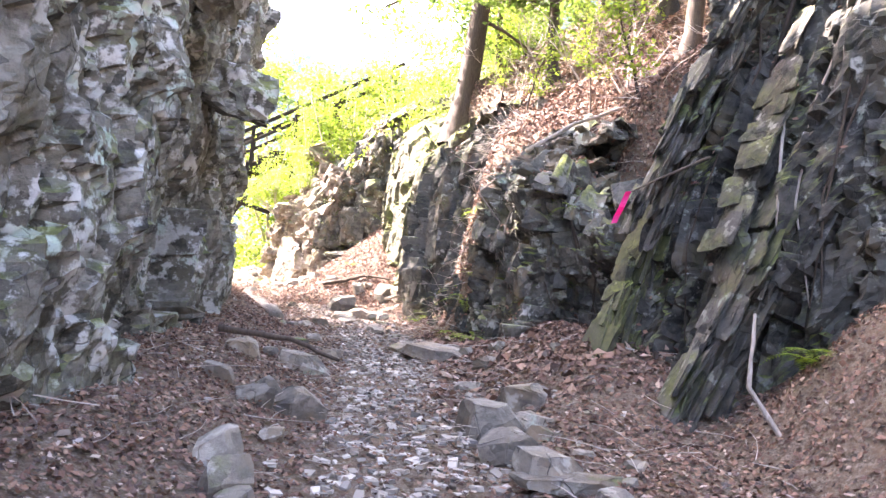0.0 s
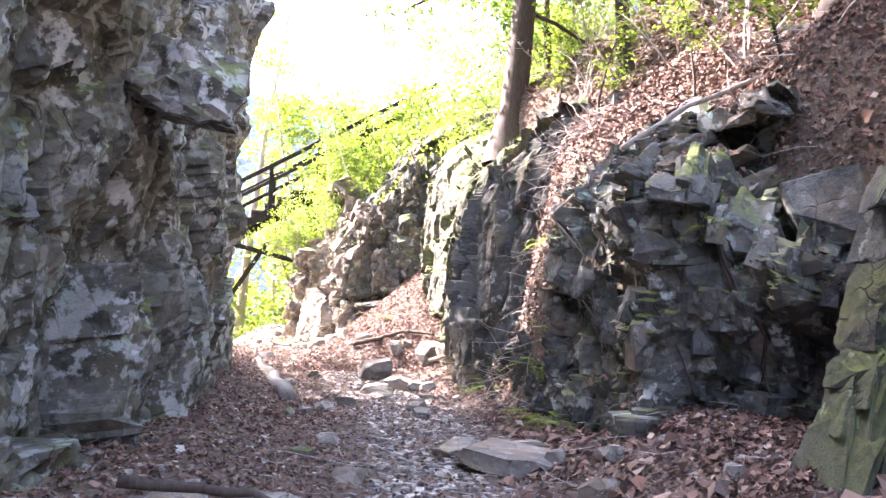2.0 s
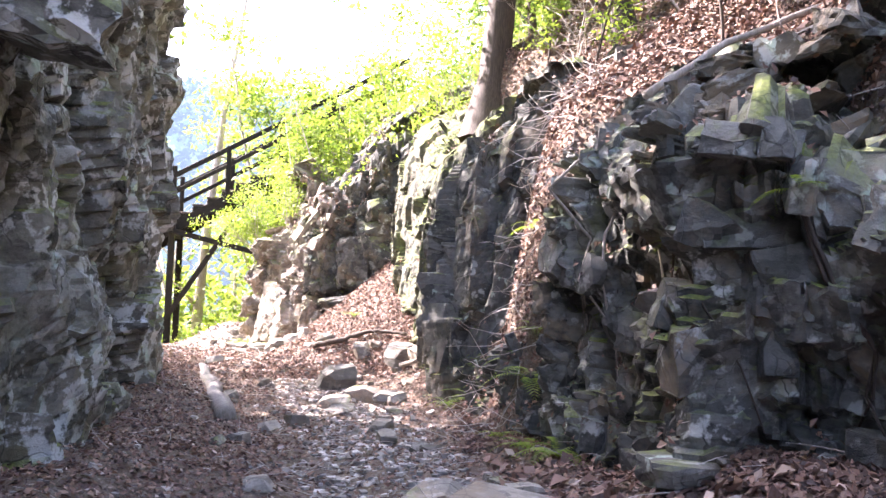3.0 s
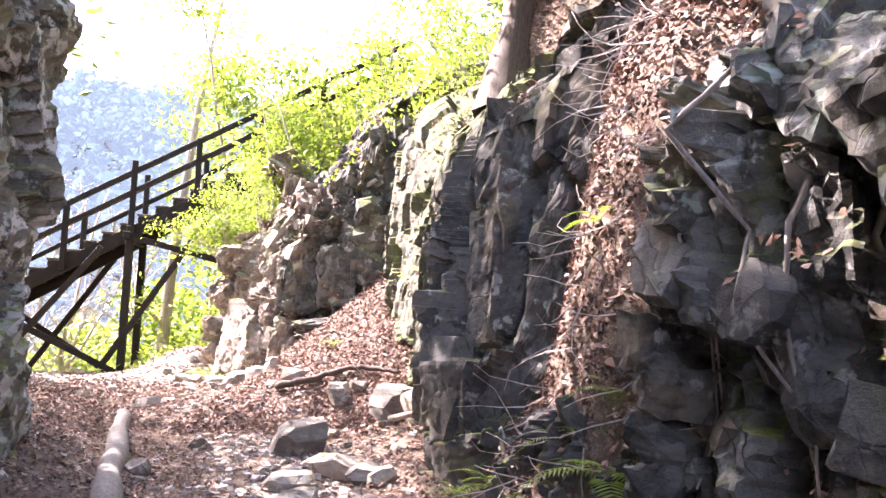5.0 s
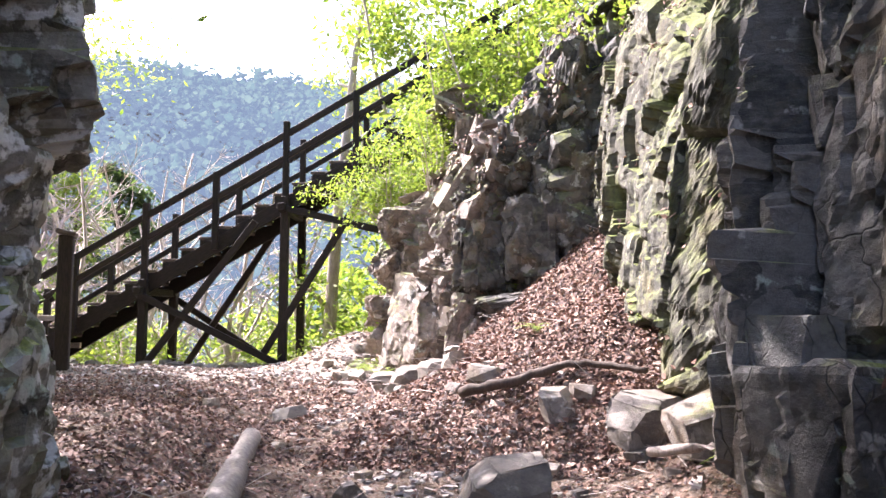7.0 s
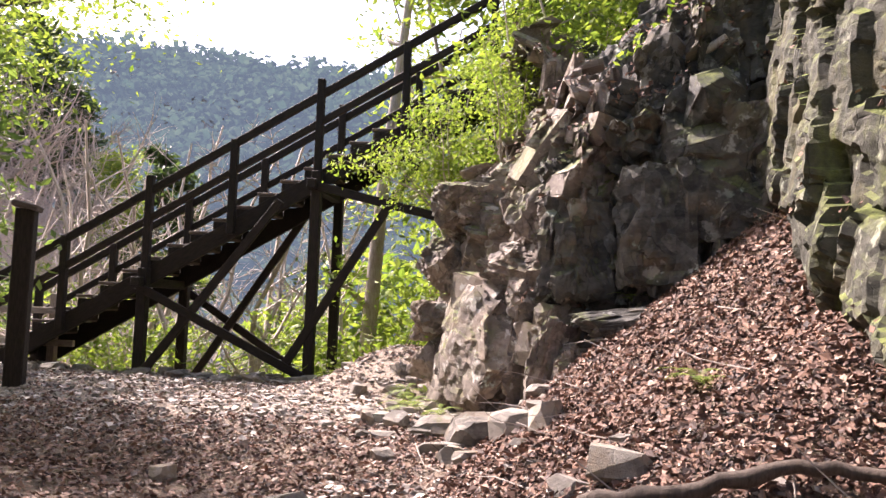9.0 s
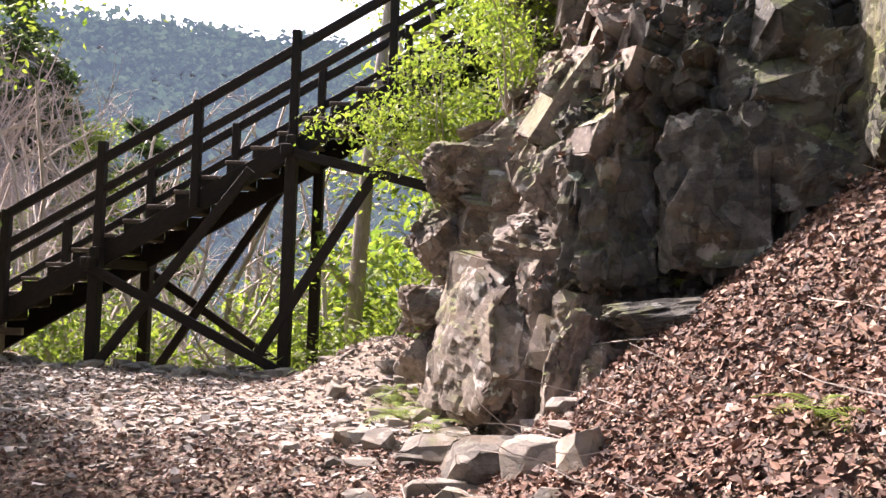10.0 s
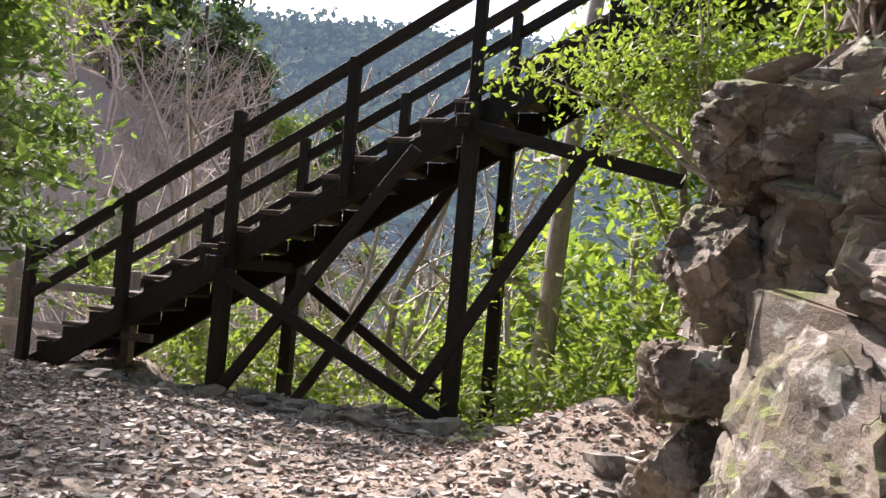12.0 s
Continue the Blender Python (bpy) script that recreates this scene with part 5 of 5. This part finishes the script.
for i in range(5):
    x, y = rng.uniform(-44, -34), rng.uniform(50, 60)
    plant("cedar_tree", FARCEDAR[i % 2], x, y, rng.uniform(0, 360), rng.uniform(0.9, 1.5), "dark evergreen tree across the valley", "tree", "valley evergreens")
for i, (x, y, k) in enumerate(((-11.6, 26.6, 1.25), (-13.4, 28.0, 1.35), (-9.8, 27.5, 1.1), (-15.5, 27.0, 1.1))):
    plant("bare_tree", BARETREE[i % 2], x, y, 130 * i, k, "pale leafless tree standing behind the stairs", "tree", "bare valley trees")
for i in range(26):
    x, y = rng.uniform(-27, -12), rng.uniform(25.5, 37)
    plant("bare_bush", BARE[i % 2], x, y, rng.uniform(0, 360), rng.uniform(1.6, 2.8), "dense leafless brown bush on the valley side", "bush", "bare valley bushes")
for i, (x, y, k) in enumerate(((-8.6, 31, 1.45), (-12.5, 33, 1.2), (-5.5, 30, 1.1), (-10, 29, 0.8), (-15, 31, 0.9), (-6.8, 34, 1.3), (-3.5, 28.5, 0.9), (-18, 35, 1.2))):
    plant("broadleaf_tree", FARBROAD[i % 2], x, y, 77 * i, k, "sunlit fresh green tree growing from the valley", "tree", "valley trees")
# evergreens hidden behind the left wall's top, added to shade the rocks opposite
for x, y, k in ((-6.6, 9.0, 0.9), (-6.3, 6.2, 1.0), (-5.7, 12.5, 0.75), (-6.3, 11.0, 0.8), (-5.2, 10.0, 0.65)):
    plant("cedar_tree", CEDAR[int(y) % 2], x, y, 60 * y, k, "tall dark evergreen added unseen on the rock for shade", "tree", "evergreens on the rock")
# unseen trees over the left rock and the path's bend, added for shade
for i, (x, y, k) in enumerate(((-7.9, 15.0, 1.2), (-7.2, 13.6, 1.35), (-11.2, 16.6, 1.0), (-8.5, 14.4, 1.0), (-5.4, 11.6, 0.9), (-4.9, 8.6, 0.9), (-4.7, 5.4, 0.9), (-4.9, 2.0, 1.0), (-4.9, -1.5, 1.0), (-7.5, 10.0, 1.1), (-7.5, 4.0, 1.1), (5.0, 3.6, 0.9), (4.6, 0.0, 0.9), (-11.6, 19.6, 1.1), (-10.7, 18.3, 0.9), (4.4, 6.2, 0.8), (4.2, 8.4, 0.8))):
    plant("broadleaf_tree", (THIN if x < -8 else SHADE)[i % 2], x, y, 90 * i, k * 1.3, "leafy tree added out of view to shade the path", "tree", "path side trees")

# trees just outside the view on the left, added to shade the path
plant("cedar_tree", CEDAR[0], -15.4, 23.5, 30, 0.8, "straight evergreen added beyond the bend to cast shade", "tree", "path side trees")
plant("cedar_tree", CEDAR[1], -12.9, 20.3, 130, 1.0, "straight evergreen added beyond the bend to cast shade", "tree", "path side trees")
plant("broadleaf_tree", THIN[0], -16.8, 20.7, 0, 1.8, "leafy tree beyond the bend, placed out of view for its shadow", "tree", "path side trees")


def fern(x, y, z, k, n, label, seed):
    rng = random.Random(seed)
    ob = empty("fern", scaled(pose(x, y, z, 0, 0, rng.uniform(0, 360)), k, k, k), label, "fern", "ferns")
    for i in range(n):
        child("frond", FROND, ob, pose(0, 0, 0, 0, rng.uniform(-25, 12), 360 * i / n + rng.uniform(-15, 15)))
    return ob


def frond_mesh():
    V, F = [], []
    for i in range(18):
        t = i / 18
        c = Vector((t, 0, 0.55 * t - 0.75 * t * t + 0.12))
        ln = 0.24 * math.sin(math.pi * (0.12 + 0.86 * t))
        for s in (-1, 1):
            b = len(V)
            V += [tuple(c + Vector((-0.018, 0, 0))), tuple(c + Vector((0.03, s * ln * 0.5, -0.01))), tuple(c + Vector((0.09, s * ln, -0.05))), tuple(c + Vector((0.028, s * 0.004, 0)))]
            F += [(b, b + 1, b + 3), (b + 1, b + 2, b + 3)]
    return mesh_of("frond", V, F, M_LEAF)


FROND = frond_mesh()
FERN = "bright green fern growing at the foot of the rock"
for i, (x, y, k, n) in enumerate(((0.36, 11.7, 0.42, 9), (0.25, 12.0, 0.3, 7), (-0.35, 14.9, 0.4, 8), (-0.1, 13.2, 0.35, 8), (-4.3, 19.9, 0.32, 8), (-4.6, 20.6, 0.28, 8), (-0.9, 17.0, 0.3, 6), (-1.9, 17.3, 0.22, 6), (2.4, 5.2, 0.35, 6), (-6.0, 21.9, 0.25, 6), (0.45, 12.3, 0.25, 6), (0.5, 10.75, 0.34, 9), (0.3, 11.05, 0.28, 8), (0.12, 11.5, 0.22, 7), (-0.35, 13.3, 0.24, 7), (-3.9, 19.45, 0.22, 7))):
    fern(x, y, land_at(x, y) + 0.02, k, n, FERN, i)
for i, (name, u, v, k) in enumerate((("wall_rock_outcrop", 0.22, 0.9, 0.22), ("wall_rock_outcrop", 0.36, 0.8, 0.25), ("wall_rock_outcrop", 0.42, 0.55, 0.22), ("wall_rock_outcrop", 0.5, 0.75, 0.2), ("wall_rock_outcrop", 0.3, 0.25, 0.25), ("wall_rock_far", 0.3, 1.0, 0.28), ("wall_rock_far", 0.45, 0.5, 0.2), ("wall_rock_far", 0.55, 0.3, 0.2), ("wall_rock_bay", 0.7, 0.35, 0.2), ("wall_rock_gully", 0.3, 0.9, 0.25))):
    P, nv, inn = SURFACE[name]
    q = P[int(P.shape[0] * u), min(int(nv * v), P.shape[1] - 1)]
    fern(q[0], q[1], q[2], k, 6, "small green fern rooted in a rock crack", 40 + i)

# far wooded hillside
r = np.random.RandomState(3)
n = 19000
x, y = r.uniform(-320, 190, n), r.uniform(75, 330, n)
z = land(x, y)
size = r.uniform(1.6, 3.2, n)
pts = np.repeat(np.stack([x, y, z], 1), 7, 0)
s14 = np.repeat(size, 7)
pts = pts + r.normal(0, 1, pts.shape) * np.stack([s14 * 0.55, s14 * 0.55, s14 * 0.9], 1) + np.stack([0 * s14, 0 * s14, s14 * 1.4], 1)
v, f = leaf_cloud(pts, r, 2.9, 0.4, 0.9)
tagged(new("far_woods", mesh_of("far_woods", v, f, M_FAR)), "green and brown woods on the far hillside, haze put in as glow", "woods", kind="stuff")


# ---- fence at the foot of the stairs ----
def fence():
    s = empty("fence", pose(-13.3, 23.1, 1.1, 0, 0, 12), "weathered pale timber fence beside the stairs", "fence")
    for x in (-1.8, 0.0, 1.8):
        beam("post", (x, 0, -0.4), (x, 0, 1.12), 0.12, 0.12, M_PALEBARK, s)
    for z in (0.35, 0.85):
        beam("rail", (-2.6, -0.08, z), (2.2, -0.08, z), 0.06, 0.1, M_PALEBARK, s)


fence()


# ---- post beside the bend ----
def capped_post(x, y):
    """A squared timber post with a sloping cap."""
    z = land_at(x, y)
    s = empty("wooden_post", pose(x, y, z - 0.3, 0, 0, 30), "dark squared timber post with a pale weathered sloping cap", "post")
    part("shaft", box(0.18, 0.18, 2.1, 0.012), M_TIMBER, s, pose(0, 0, 1.05))
    part("cap", box(0.25, 0.25, 0.06, 0.012), M_TREAD, s, pose(0, 0, 2.13, 0, 12, 0), "pale weathered timber cap")


capped_post(-8.4, 19.6)

# bushes and trees on the near side hill across the valley
rng = random.Random(19)
for i in range(50):
    x, y = rng.uniform(-42, -18), rng.uniform(28, 54)
    plant("bare_bush", BARE[i % 2], x, y, rng.uniform(0, 360), rng.uniform(2.0, 3.6), "dense leafless brown bush on the valley side", "bush", "bare valley bushes")
for i in range(56):
    x, y = rng.gauss(-36, 9), rng.gauss(46, 10)
    kind = i % 14
    if kind < 12:
        plant("bare_tree", BARETREE[i % 2], x, y, rng.uniform(0, 360), rng.uniform(0.8, 1.3), "pale leafless tree on the valley side", "tree", "bare valley trees")
    elif kind < 13:
        plant("cedar_tree", FARCEDAR[i % 2], x, y, rng.uniform(0, 360), rng.uniform(0.7, 1.2), "dark evergreen tree across the valley", "tree", "valley evergreens")
    else:
        plant("broadleaf_tree", FARBROAD[i % 2], x, y, rng.uniform(0, 360), rng.uniform(0.7, 1.1), "green leafy tree across the valley", "tree", "valley trees")
for i in range(48):
    x, y = rng.uniform(-62, -24), rng.uniform(27, 56)
    if i % 4 == 0:
        plant("cedar_tree", FARCEDAR[i % 2], x, y, rng.uniform(0, 360), rng.uniform(0.6, 1.0), "dark evergreen tree across the valley", "tree", "valley evergreens")
    elif i % 4 == 1:
        plant("shrub", SHRUB[i % 3], x, y, rng.uniform(0, 360), rng.uniform(1.8, 3.0), "green undergrowth on the valley side", "shrub", "valley shrubs")
    else:
        plant("bare_tree", BARETREE[i % 2], x, y, rng.uniform(0, 360), rng.uniform(0.7, 1.2), "pale leafless tree on the valley side", "tree", "bare valley trees")
